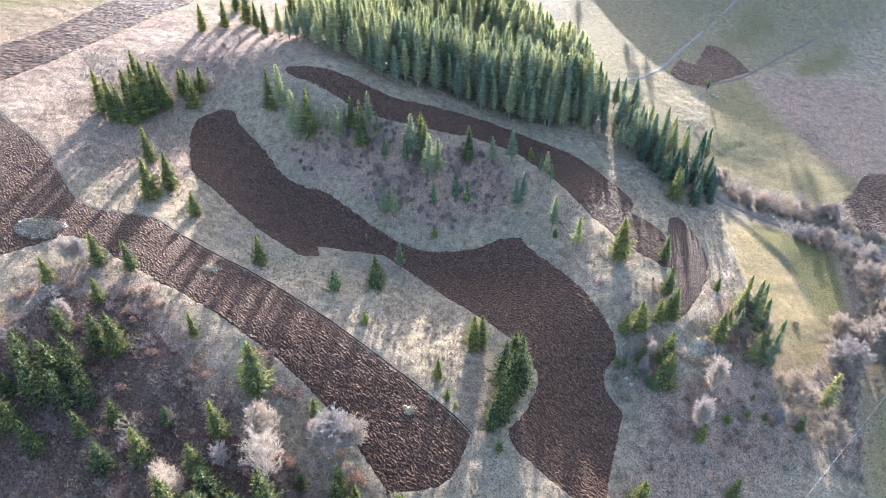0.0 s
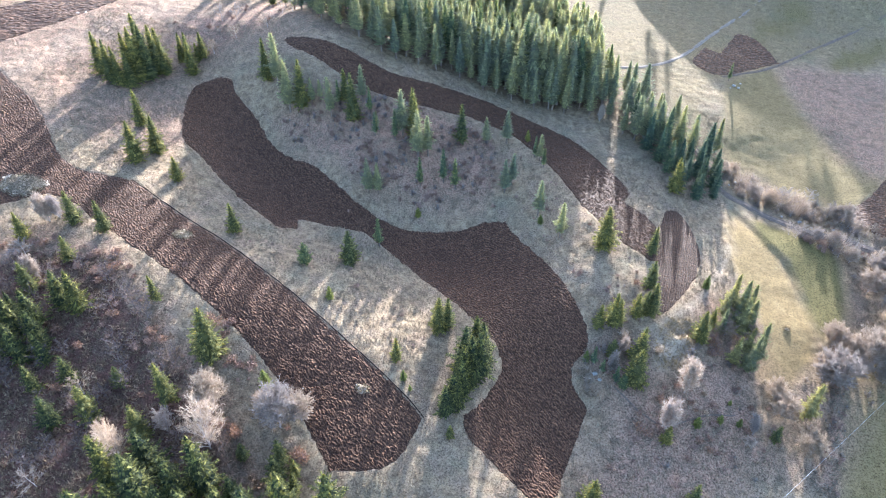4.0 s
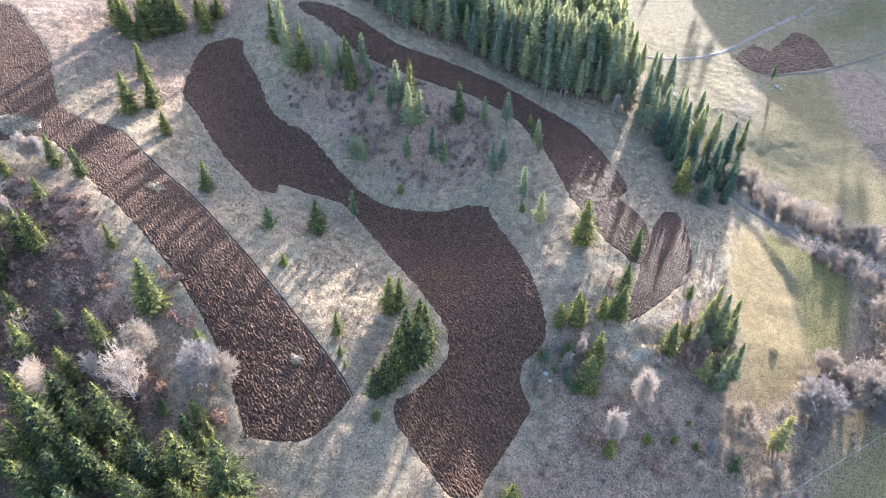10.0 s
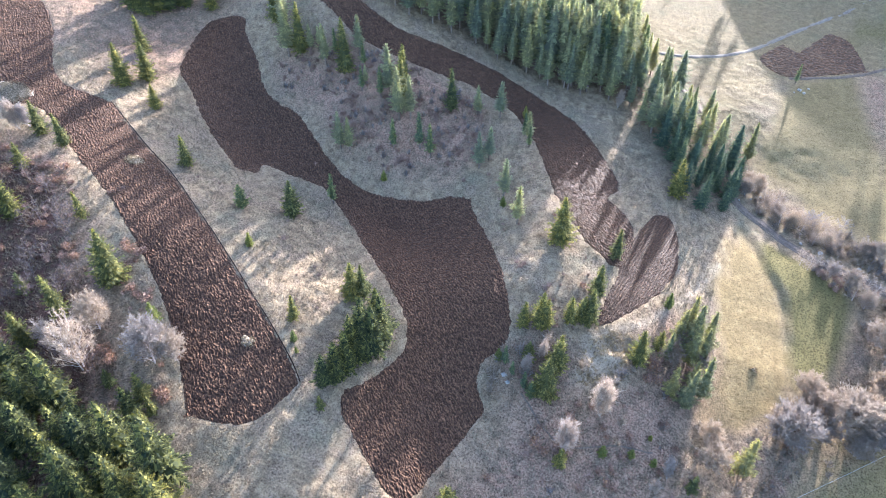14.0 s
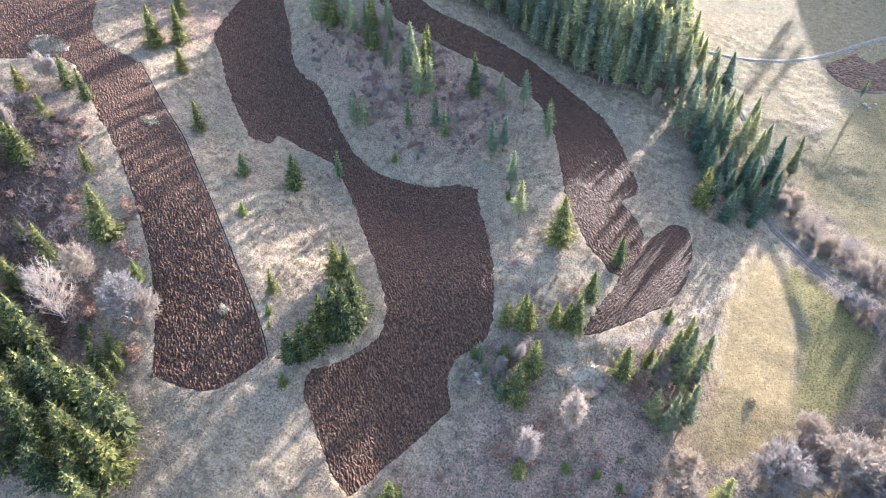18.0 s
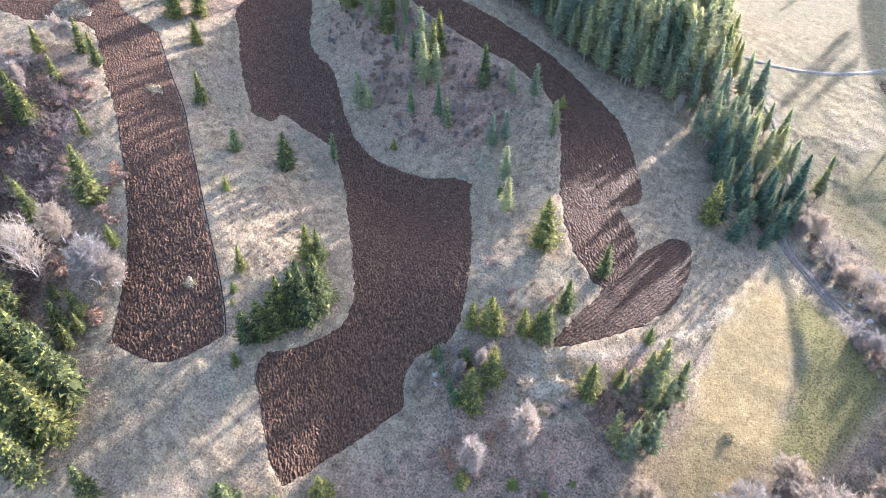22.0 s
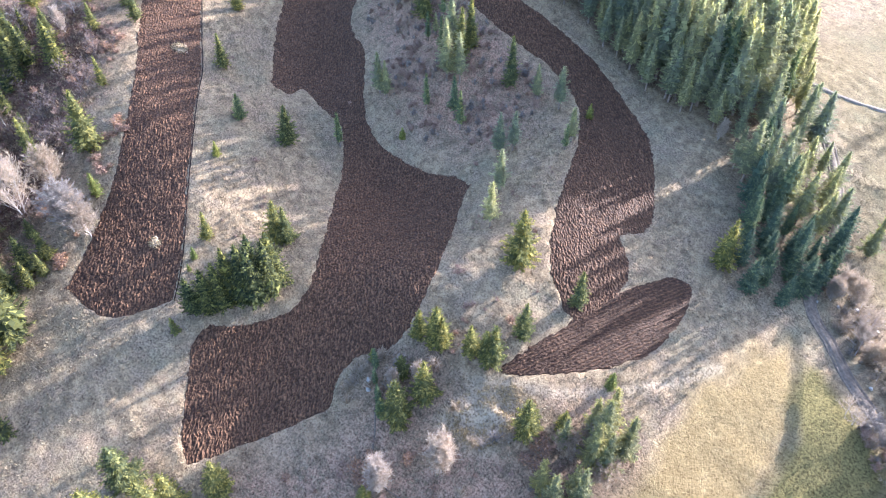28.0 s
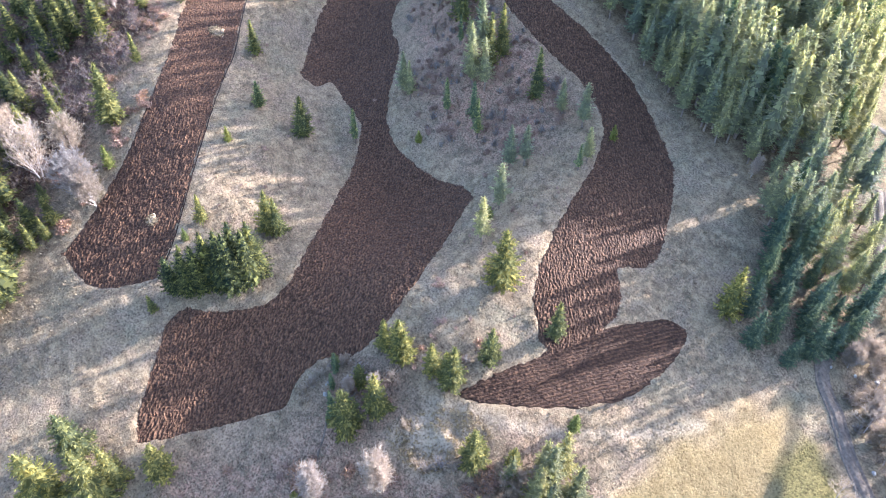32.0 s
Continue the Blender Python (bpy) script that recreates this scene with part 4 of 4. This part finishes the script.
def bare_tree(seed, kind, bark, twig, label, wide=3.6, low=0.22, stems=1, boughs=16, fill=12, thick=0.027, limb=0.26):
    """A leafless tree, ten metres tall: thin limbs that fan out to a rounded crown, filled with a haze of fine twigs."""
    r = random.Random(seed)
    ob = tagged(new(kind), label, "tree")
    fine = ([], [])
    for s in range(stems):
        wood = ([], [])
        w0 = 6.28 * s / stems + r.random()
        lean = Vector((math.cos(w0), math.sin(w0), 0)) * (0.18 if stems > 1 else 0.03)
        p, d, rad, spine = Vector((0, 0, -0.4)) + lean, (Vector((0, 0, 1)) + lean).normalized(), 0.15 / stems ** 0.3, []
        for k in range(7):
            q = p + d * 1.2
            taper(*wood, p, q, rad, rad * 0.76, 5)
            spine += [(p, rad), (p.lerp(q, 0.5), rad)]
            p, d, rad = q, (d + Vector((r.uniform(-1, 1), r.uniform(-1, 1), 0.3)) * 0.07).normalized(), rad * 0.76
        for k in range(boughs):
            f = (k + r.random()) / boughs
            root, rr = spine[min(int((low + (0.85 - low) * f) * len(spine)), len(spine) - 1)]
            w, up = 2.4 * k + r.uniform(-0.4, 0.4), -0.15 + 1.12 * f ** 0.9
            side = math.sqrt(max(0.05, 1 - up * up))
            end = (Vector((math.cos(w) * wide * side, math.sin(w) * wide * side, 4.6 + 5.0 * up)) + lean * 3) * r.uniform(0.88, 1.06)
            mid = root.lerp(end, 0.5) + Vector((0, 0, 0.2))
            taper(*wood, root, mid, rr * limb, rr * limb * 0.6, 3)
            taper(*wood, mid, end, rr * limb * 0.6, 0.012, 3)
            reach = (end - root).length
            for m in range(fill):
                t = 0.2 + 0.8 * (m + r.random()) / fill
                a = root.lerp(mid, t * 2) if t < 0.5 else mid.lerp(end, t * 2 - 1)
                out = ((end - root).normalized() + Vector((r.uniform(-1, 1), r.uniform(-1, 1), r.uniform(-0.6, 0.8))) * 0.9).normalized()
                c = a + out * reach * 0.26 * r.uniform(0.5, 1.1)
                sliver(*fine, a, c, 0.026, r)
                for _ in range(9):
                    e = a.lerp(c, r.uniform(0.2, 1))
                    g = e + (out + Vector((r.uniform(-1, 1), r.uniform(-1, 1), r.uniform(-0.7, 0.9))) * 0.9).normalized() * r.uniform(0.35, 0.8)
                    sliver(*fine, e, g, thick, r)
        mesh_object("trunk", *wood, bark, ob)
    mesh_object("twig_crown", *fine, twig, ob)
    return ob


def bare_shrub(seed, twig, label, height=2.0, width=1.3, stems=20, leaves=None):
    """A leafless thicket bush of many thin forking stems."""
    r = random.Random(seed)
    ob = tagged(new("bare_shrub"), label, "shrub")
    v, f, lv, lf = [], [], [], []
    for k in range(stems):
        w, s = r.uniform(0, 6.28), r.random() ** 0.5
        a = Vector((math.cos(w) * 0.3 * s, math.sin(w) * 0.3 * s, -0.1))
        b = Vector((math.cos(w) * width * s * 0.6, math.sin(w) * width * s * 0.6, height * (1.02 - 0.5 * s * s) * r.uniform(0.6, 1)))
        taper(v, f, a, b, 0.03, 0.012, 3)
        for _ in range(8):
            t = a.lerp(b, r.uniform(0.35, 1))
            e = t + Vector((r.uniform(-1, 1), r.uniform(-1, 1), r.uniform(-0.1, 1))) * 0.42
            sliver(v, f, t, e, 0.026, r)
            if leaves and r.random() < 0.8:
                sliver(lv, lf, t.lerp(e, 0.6), e + Vector((0.1, 0.05, -0.05)), 0.09, r)
    mesh_object("brushwood", v, f, twig, ob)
    if leaves:
        mesh_object("foliage", lv, lf, leaves, ob)
    return ob


ROUND_TREE = bare_tree(5, "bare_tree", GREY_BARK, TWIGS, "leafless grey tree with a rounded haze of twigs", 2.9, 0.12, 1, 52, 15, 0.028, 0.36)
STREAM_TREE = bare_tree(37, "bare_tree", GREY_BARK, TWIGS, "leafless grey tree with a dense domed crown by the stream", 3.9, 0.12, 1, 44, 26, 0.036)
BIRCH = bare_tree(14, "birch_tree", BIRCH_BARK, BIRCH_TWIGS, "leafless birch with white stems and pale twigs", 2.4, 0.15, 2, 30, 7, 0.017, 0.42)
LONE_BIRCH = bare_tree(19, "birch_tree", GREY_BARK, BIRCH_TWIGS, "slim leafless birch pale against the turf", 1.7, 0.03, 1, 44, 15, 0.028)
ALDER = bare_tree(23, "bare_tree", GREY_BARK, TWIGS, "leafless grey alder with spreading limbs", 3.6, 0.24, 1, 13, 9)
SAPLING = bare_tree(29, "bare_tree", THICKET_TWIGS, THICKET_TWIGS, "leafless grey-brown sapling in the thicket", 3.4, 0.15, 1, 9, 8)
SHRUBS = [bare_shrub(2, TWIGS, "leafless grey shrub on the bank"), bare_shrub(4, BROWN_TWIGS, "leafless brown shrub in the rough grass", 1.7, 1.5, 22),
          bare_shrub(6, BROWN_TWIGS, "shrub with a few withered rusty leaves", 1.6, 1.4, 18, RUST_LEAVES)]

for x, y, h in ((-28.0, 58.4, 12.5), (-35.5, 60, 6.5), (-44, 57, 6), (-41.5, 55.0, 8.0)):
    stand(BIRCH, x, y, h, lean=5, rng=rng, group="birches on the dark slope")
for x, y, h in ((-29.2, 64.8, 8.8), (-17.9, 62.9, 10.8), (-14.8, 64.6, 7.6), (-20.5, 64.8, 6.0)):
    stand(ROUND_TREE, x, y, h, lean=3, rng=rng, group="bare trees by the lower strip")
for x, y, h, lean in ((51.6, 81.2, 9.6, 2), (47.5, 74.0, 8.8, 2), (-71, 97, 7.5, 6), (-66.5, 84, 6, 12), (-69.5, 98.2, 6, 10), (62, 74, 5, 30), (63.5, 75.5, 4.6, 30), (38, 84, 4.6, 8), (41.5, 160.5, 5, 12), (40, 87, 4.5, 10)):
    stand(LONE_BIRCH, x, y, h, lean=lean, rng=rng, group="slim birches")
STREAM_TREES = ((81.3, 88.6, 8.6), (84.0, 98.5, 5.0), (90.2, 94.2, 9.0), (94.6, 97.4, 7.0), (96.5, 102.5, 6.4), (69.8, 80.2, 5.6), (99.0, 106.0, 6.5), (96.5, 113.0, 6.0), (102.0, 112.0, 6.5), (73.5, 73.5, 5.5), (69.0, 84.0, 4.6),
                (63.2, 98.4, 5.0), (66.4, 95.6, 4.8), (61.4, 94.8, 4.2), (100.0, 119.0, 5.0), (79.9, 90.3, 5.2), (85.9, 94.9, 6.0), (92.6, 95.6, 6.6), (97.4, 100.9, 6.4), (91.8, 89.8, 5.0), (86.6, 91.0, 5.2), (94.8, 92.6, 5.6))
for x, y, h in STREAM_TREES:
    stand(STREAM_TREE, x, y, h, wide=1.12, lean=3, rng=rng, group="bare trees along the stream")


for x, y, h in ((36.4, 82.6, 4.2), (38.8, 81.2, 5.0)):
    stand(THIN, x, y, h, rng=rng, group="thin spruces")
for x, y, h in ((33.4, 82.2, 2.2), (36.8, 86.6, 2.6), (38.6, 83.6, 2.8), (35.2, 78.4, 2.0), (40.6, 89.6, 2.6), (34.2, 85.6, 2.4), (41.8, 87.2, 2.4), (33.6, 79.4, 1.8)):
    stand(SHRUBS[0], x, y, h, ref=2.0, wide=1.2, lean=4, rng=rng, group="pale shrubs beside the hollow")


def scatter(pattern, area, count, lo, hi, group, seed, crowd=""):
    """Stand copies at random inside an outline of the plan, clear of the ploughed fields."""
    r, n, spots = random.Random(seed), 0, []
    for _ in range(count * 12):
        x, y = r.uniform(area[:, 0].min(), area[:, 0].max()), r.uniform(area[:, 1].min(), area[:, 1].max())
        p, q = np.array([x]), np.array([y])
        if away(p, q, area)[0] > 0 or any(away(p, q, f)[0] < 1.2 for f in FIELDS[:4]) or vnoise(p, q, 7, seed)[0] < 0.35:
            continue
        if crowd:
            spots.append((x, y, r.uniform(lo, hi), r.randrange(len(pattern)), 0))
        else:
            stand(r.choice(pattern), x, y, r.uniform(lo, hi), ref=10.0 if hi > 3.2 else 2.0, wide=r.uniform(0.9, 1.3), lean=4, rng=r, group=group)
        n += 1
        if n >= count:
            break
    if crowd:
        joined("brushwood_cover", spots, pattern, crowd, "brushwood", 10.0 if hi > 3.2 else 2.0)


scatter([SAPLING, SAPLING, ALDER], THICKETS[0], 36, 3.6, 6.5, "bare trees of the thicket", 31)
scatter([SAPLING], THICKETS[0], 165, 3.3, 5.5, "", 44, "dense haze of leafless saplings on the dark slope")
scatter(SHRUBS[1:], THICKETS[0], 130, 1.0, 2.4, "", 32, "tangled brown brushwood of the shaded thicket")
scatter(SHRUBS, THICKETS[1], 330, 0.6, 1.9, "", 33, "low grey and brown brushwood covering the knoll")
scatter([ALDER], THICKETS[2], 12, 3.4, 5.0, "bare trees on the ridge", 34)
scatter(SHRUBS, THICKETS[2], 20, 0.8, 1.8, "shrubs on the ridge", 35)
HEDGE = curve([(72, 152), (76, 150.5), (85, 146.5), (94, 141), (102, 134), (110, 128), (108, 125.5), (98, 130.5), (88, 134.5), (79, 140), (73, 145)])
UNDER_TRACK = curve([(72, 138), (77, 135.5), (86, 130.5), (95, 127), (104, 122), (100, 117), (92, 122), (82, 130), (75, 136)])
scatter(SHRUBS[:1], STREAM_SIDE, 30, 0.8, 1.8, "", 47, "bare grey brushwood along the stream")
scatter(SHRUBS[:1], HEDGE, 70, 1.2, 2.6, "grey hedge along the track", 36)
scatter([ROUND_TREE, ALDER, ALDER], HEDGE, 34, 3.6, 5.6, "bare trees of the hedge", 61)
scatter([ROUND_TREE, ALDER, ALDER], UNDER_TRACK, 20, 3.4, 4.8, "bare trees below the track", 62)
scatter(SHRUBS[:2], UNDER_TRACK, 32, 1.0, 2.2, "shrubs below the track", 37)
MIXED = curve([(34, 118), (40, 108), (36, 96), (37, 84), (36, 72), (32, 60), (50, 60), (66, 70), (68, 84), (60, 92), (52, 84), (46, 92), (48, 108), (42, 112)])
scatter(SHRUBS, LOWER_SCRUB, 50, 0.7, 1.8, "grey and brown shrubs at the foot of the slope", 45)
scatter(SHRUBS, MIXED, 44, 0.6, 1.5, "low shrubs on the lower slope", 38)
BETWEEN = curve([(-48, 106), (-30, 108), (-16, 113), (-6, 106), (10, 90), (14, 82), (8, 74), (-2, 76), (-18, 88), (-36, 100)])
scatter(SHRUBS[:1], HEDGE, 75, 1.4, 3.0, "", 48, "tangled grey brushwood of the hedge bank")
RIGHT_SLOPE = curve([(30, 122), (24, 112), (30, 104), (36, 92), (38, 82), (46, 88), (46, 100), (44, 110), (38, 118)])
scatter([SHRUBS[1]], RIGHT_SLOPE, 26, 0.45, 0.95, "low dark shrubs on the grassy slope", 49)
scatter([SHRUBS[1]], BETWEEN, 16, 0.5, 0.9, "low shrubs between the fields", 39)
SHOULDER = curve([(20, 138), (30, 128), (30, 116), (24, 112), (18, 122), (12, 128)])
scatter([SHRUBS[1]], SHOULDER, 12, 0.5, 1.0, "low shrubs on the knoll", 40)
FIELD_RIM = curve([(-62, 94), (-44, 84), (-28, 74), (-15, 63), (-12, 57), (-18, 57), (-30, 68), (-46, 79), (-62, 89)])
scatter([SHRUBS[2], SHRUBS[1]], FIELD_RIM, 34, 0.6, 1.3, "rusty shrubs by the lower strip", 41)
RUSTY = [(-57.6, 87.2), (-55.0, 87.0), (-52.9, 87.7), (-51.6, 77.4), (-27.9, 72.7), (-26.1, 72.5), (-14.0, 59.5), (-14.4, 58.6), (-55.0, 91.1), (-58.9, 89.6), (-26.4, 62.3), (-43.4, 75.0),
         (-42.8, 90.1), (-33.4, 79.4), (-30.8, 76.5), (-76.4, 89.8), (-78.0, 88.4), (-55.3, 85.5), (-29.9, 79.5), (59.0, 92.9), (57.5, 93.2), (57.6, 91.0), (58.6, 90.0), (47.6, 79.0), (43.8, 73.3)]
for x, y in RUSTY:
    for k in range(2):
        stand(SHRUBS[2], x + rng.uniform(-1.1, 1.1), y + rng.uniform(-1.1, 1.1), rng.uniform(1.0, 2.0), ref=2.0, wide=1.35, lean=5, rng=rng, group="rusty bushes")
for x, y in ((31.7, 103.0), (32.9, 102.6), (37.9, 98.8), (13.8, 128.6), (14.8, 123.7), (19.9, 124.9), (-10.7, 93.6), (-17.6, 119.6), (32.4, 102.0), (38.4, 99.6)):
    stand(SHRUBS[1], x, y, rng.uniform(0.8, 1.3), ref=2.0, wide=1.5, lean=3, rng=rng, group="low dark bushes on the slope")
for x, y in ((33.4, 84.2), (33.6, 80.5), (32.4, 81.9), (36.0, 82.2), (33.8, 86.2), (53.8, 88.9), (53.2, 87.1), (47.2, 87.7), (55.2, 90.0), (52.0, 86.4)):
    stand(SHRUBS[0], x, y, rng.uniform(1.4, 2.4), ref=2.0, wide=1.25, lean=4, rng=rng, group="pale shrubs beside the hollow")
for x, y, h in ((53.2, 75.5, 2.6), (57.6, 76.7, 2.2), (60.1, 80.5, 1.3), (61.2, 76.8, 2.0), (-1.9, 120.3, 2.6), (25.1, 117.0, 2.4)):
    stand(YOUNG, x, y, h, wide=1.2, rng=rng, group="young spruces")
BANK_BRUSH = curve([(88.0, 101.0), (84.8, 89.0), (80.8, 77.4), (76.0, 66.0), (72.6, 68.4), (77.4, 77.8), (81.2, 89.2), (84.8, 101.5)])
scatter([SHRUBS[0], SHRUBS[1]], BANK_BRUSH, 60, 0.5, 1.3, "", 51, "rough weeds and brushwood along the low bank")


# ---- small things on the ground ----
DITCH = curve([(38.6, 80.6), (40.8, 78.7), (42.4, 77.1), (44.4, 75.9), (47.6, 74.8), (51.7, 76.1), (55.7, 77.7), (60.8, 78.7)], closed=False, step=0.6)
DITCH = DITCH + 0.5 * np.stack([fbm(DITCH[:, 0], DITCH[:, 1], 2, 3) - 0.5, fbm(DITCH[:, 0], DITCH[:, 1], 2, 8) - 0.5], -1)
track("ditch", DITCH, 0.32, "narrow dark ditch winding through the turf", MUD, 0.02)
RIM = curve([(5.0, 68.4), (1.8, 71.4), (-4.0, 75.8), (-10.8, 80.5), (-20.8, 87.5), (-28.8, 92.9), (-37.8, 99.1), (-47.5, 104.5), (-56.8, 110.0), (-61.8, 112.9)], closed=False, step=0.8)
track("furrow_rim", RIM, 0.24, "narrow dark boundary furrow along the ploughed strip", SOIL, 0.02)


def heap(name, x, y, wide, high, mat, label, category, seed=1, rings=6, sink=0.0):
    """A low uneven heap that sinks into what it lies on."""
    verts, faces, n = [], [], 18
    for k in range(rings + 1):
        f = k / rings
        for m in range(n):
            w = 6.2832 * m / n
            j = 1 + 0.45 * (vnoise(np.array([math.cos(w) * 2 + seed * 7]), np.array([math.sin(w) * 2 + f]), 0.7, seed)[0] - 0.5) * 2
            px, py = x + math.cos(w) * wide * (1 - f) * j, y + math.sin(w) * wide * (1 - f) * j * 0.75
            pz = land(px, py) + 0.7 * (fbm(px, py, 9, 3) - 0.5) - sink + high * (1 - (1 - f) ** 2) - 0.25 * (1 - f) + 0.12 * (vnoise(np.array([px]), np.array([py]), 0.4, seed)[0] - 0.5)
            verts.append((float(px), float(py), float(pz)))
    for k in range(rings):
        for m in range(n):
            faces.append((k * n + m, k * n + (m + 1) % n, (k + 1) * n + (m + 1) % n, (k + 1) * n + m))
    return tagged(mesh_object(name, verts, faces, mat), label, category)


def blades(ob, x, y, wide, high, count, mat, seed):
    """Loose dry stalks standing out of a heap or patch."""
    r, v, f = random.Random(seed), [], []
    for _ in range(count):
        a, s = r.uniform(0, 6.28), wide * math.sqrt(r.random()) * 1.05
        px, py = x + math.cos(a) * s, y + math.sin(a) * s * 0.75
        base = Vector((px, py, float(land(px, py) + 0.7 * (fbm(px, py, 9, 3) - 0.5)) + high * (1 - (s / wide) ** 2)))
        sliver(v, f, base, base + Vector((r.uniform(-0.4, 0.4), r.uniform(-0.4, 0.4), r.uniform(0.05, 0.3))), 0.07, r)
    mesh_object("straw", v, f, mat, ob)


for x, y, w in ((-45.8, 98.7, 1.9), (-5.9, 71.4, 1.2), (-80.5, 105.4, 4.2)):
    patch = heap("grass_patch", x, y, w, 0.06, STRAW_TURF, "pale unploughed patch of dry grass in the soil", "grass", int(w * 10), sink=-0.2)
    blades(patch, x, y, w, 0.28, int(110 * w * w), STRAW, int(w * 10))
hay = heap("hay_heap", 75.6, 99.8, 0.75, 0.42, HAY, "small weathered hay heap on the meadow", "hay heap", 5, sink=0.1)
blades(hay, 75.6, 99.8, 0.75, 0.35, 90, STRAW, 3)


def stone(x, y, size, seed):
    r = random.Random(seed)
    bm = bmesh.new()
    bmesh.ops.create_icosphere(bm, subdivisions=2, radius=size)
    for v in bm.verts:
        v.co = Vector((v.co.x * 1.25, v.co.y, v.co.z * 0.7)) * (1 + 0.5 * (noise.noise(v.co * 1.7 / size + Vector((seed, 0, 0)))))
    ob = part("field_stone", bm, STONE, None)
    ob.matrix_world = Matrix.Translation((x, y, z_at(x, y) + size * 0.25)) @ pose(0, 0, 0, 0, 0, r.uniform(0, 360))
    return tagged(ob, "pale weathered field stone in the turf", "stone", "field stones")


STONES = [(73.5, 149.5), (75, 150.6), (76.5, 149.2), (78.2, 150), (80.5, 147.6), (72.4, 147.8), (74.2, 146.9), (84.5, 192), (85.6, 191), (86.8, 193.5), (83.2, 190.5), (35.2, 82.4), (36, 81.5),
          (71.5, 144.5), (88, 134.2), (95, 131.6), (84.4, 136), (-99.5, 171), (-98, 172.4)]
for k, (x, y) in enumerate(STONES):
    stone(x, y, 0.2 + 0.3 * ((k * 37) % 10) / 10, k)
stand(THIN, 83.4, 194.5, 6.0, rng=rng, label="thin lone spruce beside pale stones")


# ---- cable over the low meadow ----
line_ob = tagged(new("power_line"), "thin pale overhead cable on wooden poles", "power line")
ends = [Vector((56.0, 54.9, z_at(56.0, 54.9))), Vector((121.0, 111.8, z_at(121.0, 111.8)))]
tops = []
for e in ends:
    v, f = [], []
    taper(v, f, e - Vector((0, 0, 0.5)), e + Vector((0, 0, 5.5)), 0.16, 0.11, 8)
    pole = mesh_object("pole", v, f, WOOD, line_ob)
    v, f = [], []
    taper(v, f, e + Vector((-0.5, 0.5, 5.2)), e + Vector((0.5, -0.5, 5.2)), 0.06, 0.06, 4)
    mesh_object("crossarm", v, f, WOOD, pole)
    tops.append(e + Vector((0, 0, 5.2)))
v, f, last = [], [], None
for k in range(25):
    t = k / 24
    p = tops[0].lerp(tops[1], t) + Vector((0, 0, 0.05 - 2.4 * (1 - (2 * t - 1) ** 2)))
    if last:
        taper(v, f, last, p, 0.02, 0.02, 4)
    last = p
mesh_object("cable", v, f, WIRE, line_ob)


# ---- dry grass ----
def tufts(name, count, area, seed, size, label, mat, within=None):
    """Tussocks of dry blades, thrown over a stretch of turf clear of the plough."""
    g = np.random.default_rng(seed)
    x, y = g.uniform(area[0], area[1], count * 2), g.uniform(area[2], area[3], count * 2)
    ok = fbm(x, y, 5, 13, 3) > g.uniform(0.25, 0.62, len(x))
    for fl in FIELDS:
        ok &= away(x, y, fl) > 0.25
    ok &= away(x, y, TRACK, False) > 2.0
    if within is None:
        for fl in (HAY_MEADOW, BIG_MEADOW, LOW_MEADOW, GREEN_SLOPE):
            ok &= away(x, y, fl) > 1.0
    else:
        ok &= away(x, y, within) < 1.5 * (fbm(x, y, 4, 2, 2) - 0.5)
    x, y = x[ok][:count], y[ok][:count]
    z = ground(x, y)
    n, blades = len(x), 5
    a = g.uniform(0, 6.28, (n, blades))
    s = size * g.uniform(0.5, 1.3, (n, 1))
    lean = g.uniform(0.3, 1.1, (n, blades)) * s
    rx, ry = g.uniform(-0.4, 0.4, (n, blades)) * s, g.uniform(-0.4, 0.4, (n, blades)) * s
    w = 0.16 * s
    bx, by = x[:, None] + rx, y[:, None] + ry
    px, py = -np.sin(a) * w, np.cos(a) * w
    base = z[:, None] - 0.06 + 0 * a
    tip_z = z[:, None] + s * g.uniform(0.35, 0.9, (n, blades))
    v = np.stack([np.stack([bx - px, by - py, base], -1), np.stack([bx + px, by + py, base], -1),
                  np.stack([bx + np.cos(a) * lean, by + np.sin(a) * lean, tip_z], -1)], 2).reshape(-1, 3)
    f = np.arange(len(v)).reshape(-1, 3)
    me = bpy.data.meshes.new(name)
    me.vertices.add(len(v))
    me.vertices.foreach_set("co", v.ravel())
    me.loops.add(f.size)
    me.loops.foreach_set("vertex_index", f.ravel())
    me.polygons.add(len(f))
    me.polygons.foreach_set("loop_start", np.arange(len(f)) * 3)
    me.materials.append(mat)
    me.update(calc_edges=True)
    return tagged(new(name, me), label, "grass", kind="stuff")


tufts("dry_grass", 60000, (-95, 110, 38, 175), 7, 0.36, "tussocks of pale dry grass over the slopes", STRAW)
tufts("thicket_grass", 6500, (-75, -14, 40, 90), 9, 0.6, "brown trampled grass and litter under the thicket", BROWN_GRASS, THICKETS[0])
tufts("bank_tussocks", 1500, (44, 58, 82, 99), 12, 0.42, "coarse pale tussocks on the sunlit bank", STRAW, SUNLIT_BANK)
tufts("bank_weeds", 1500, (70, 92, 64, 104), 14, 0.5, "coarse dry weeds on the low bank", STRAW, ROUGH_BANK)
for pattern in (*SPRUCES, *TALL, TAIL, PALE, SAPLING, *FOREST, PINE, YOUNG, THIN, ROUND_TREE, STREAM_TREE, BIRCH, LONE_BIRCH, ALDER, *SHRUBS):
    park(pattern)
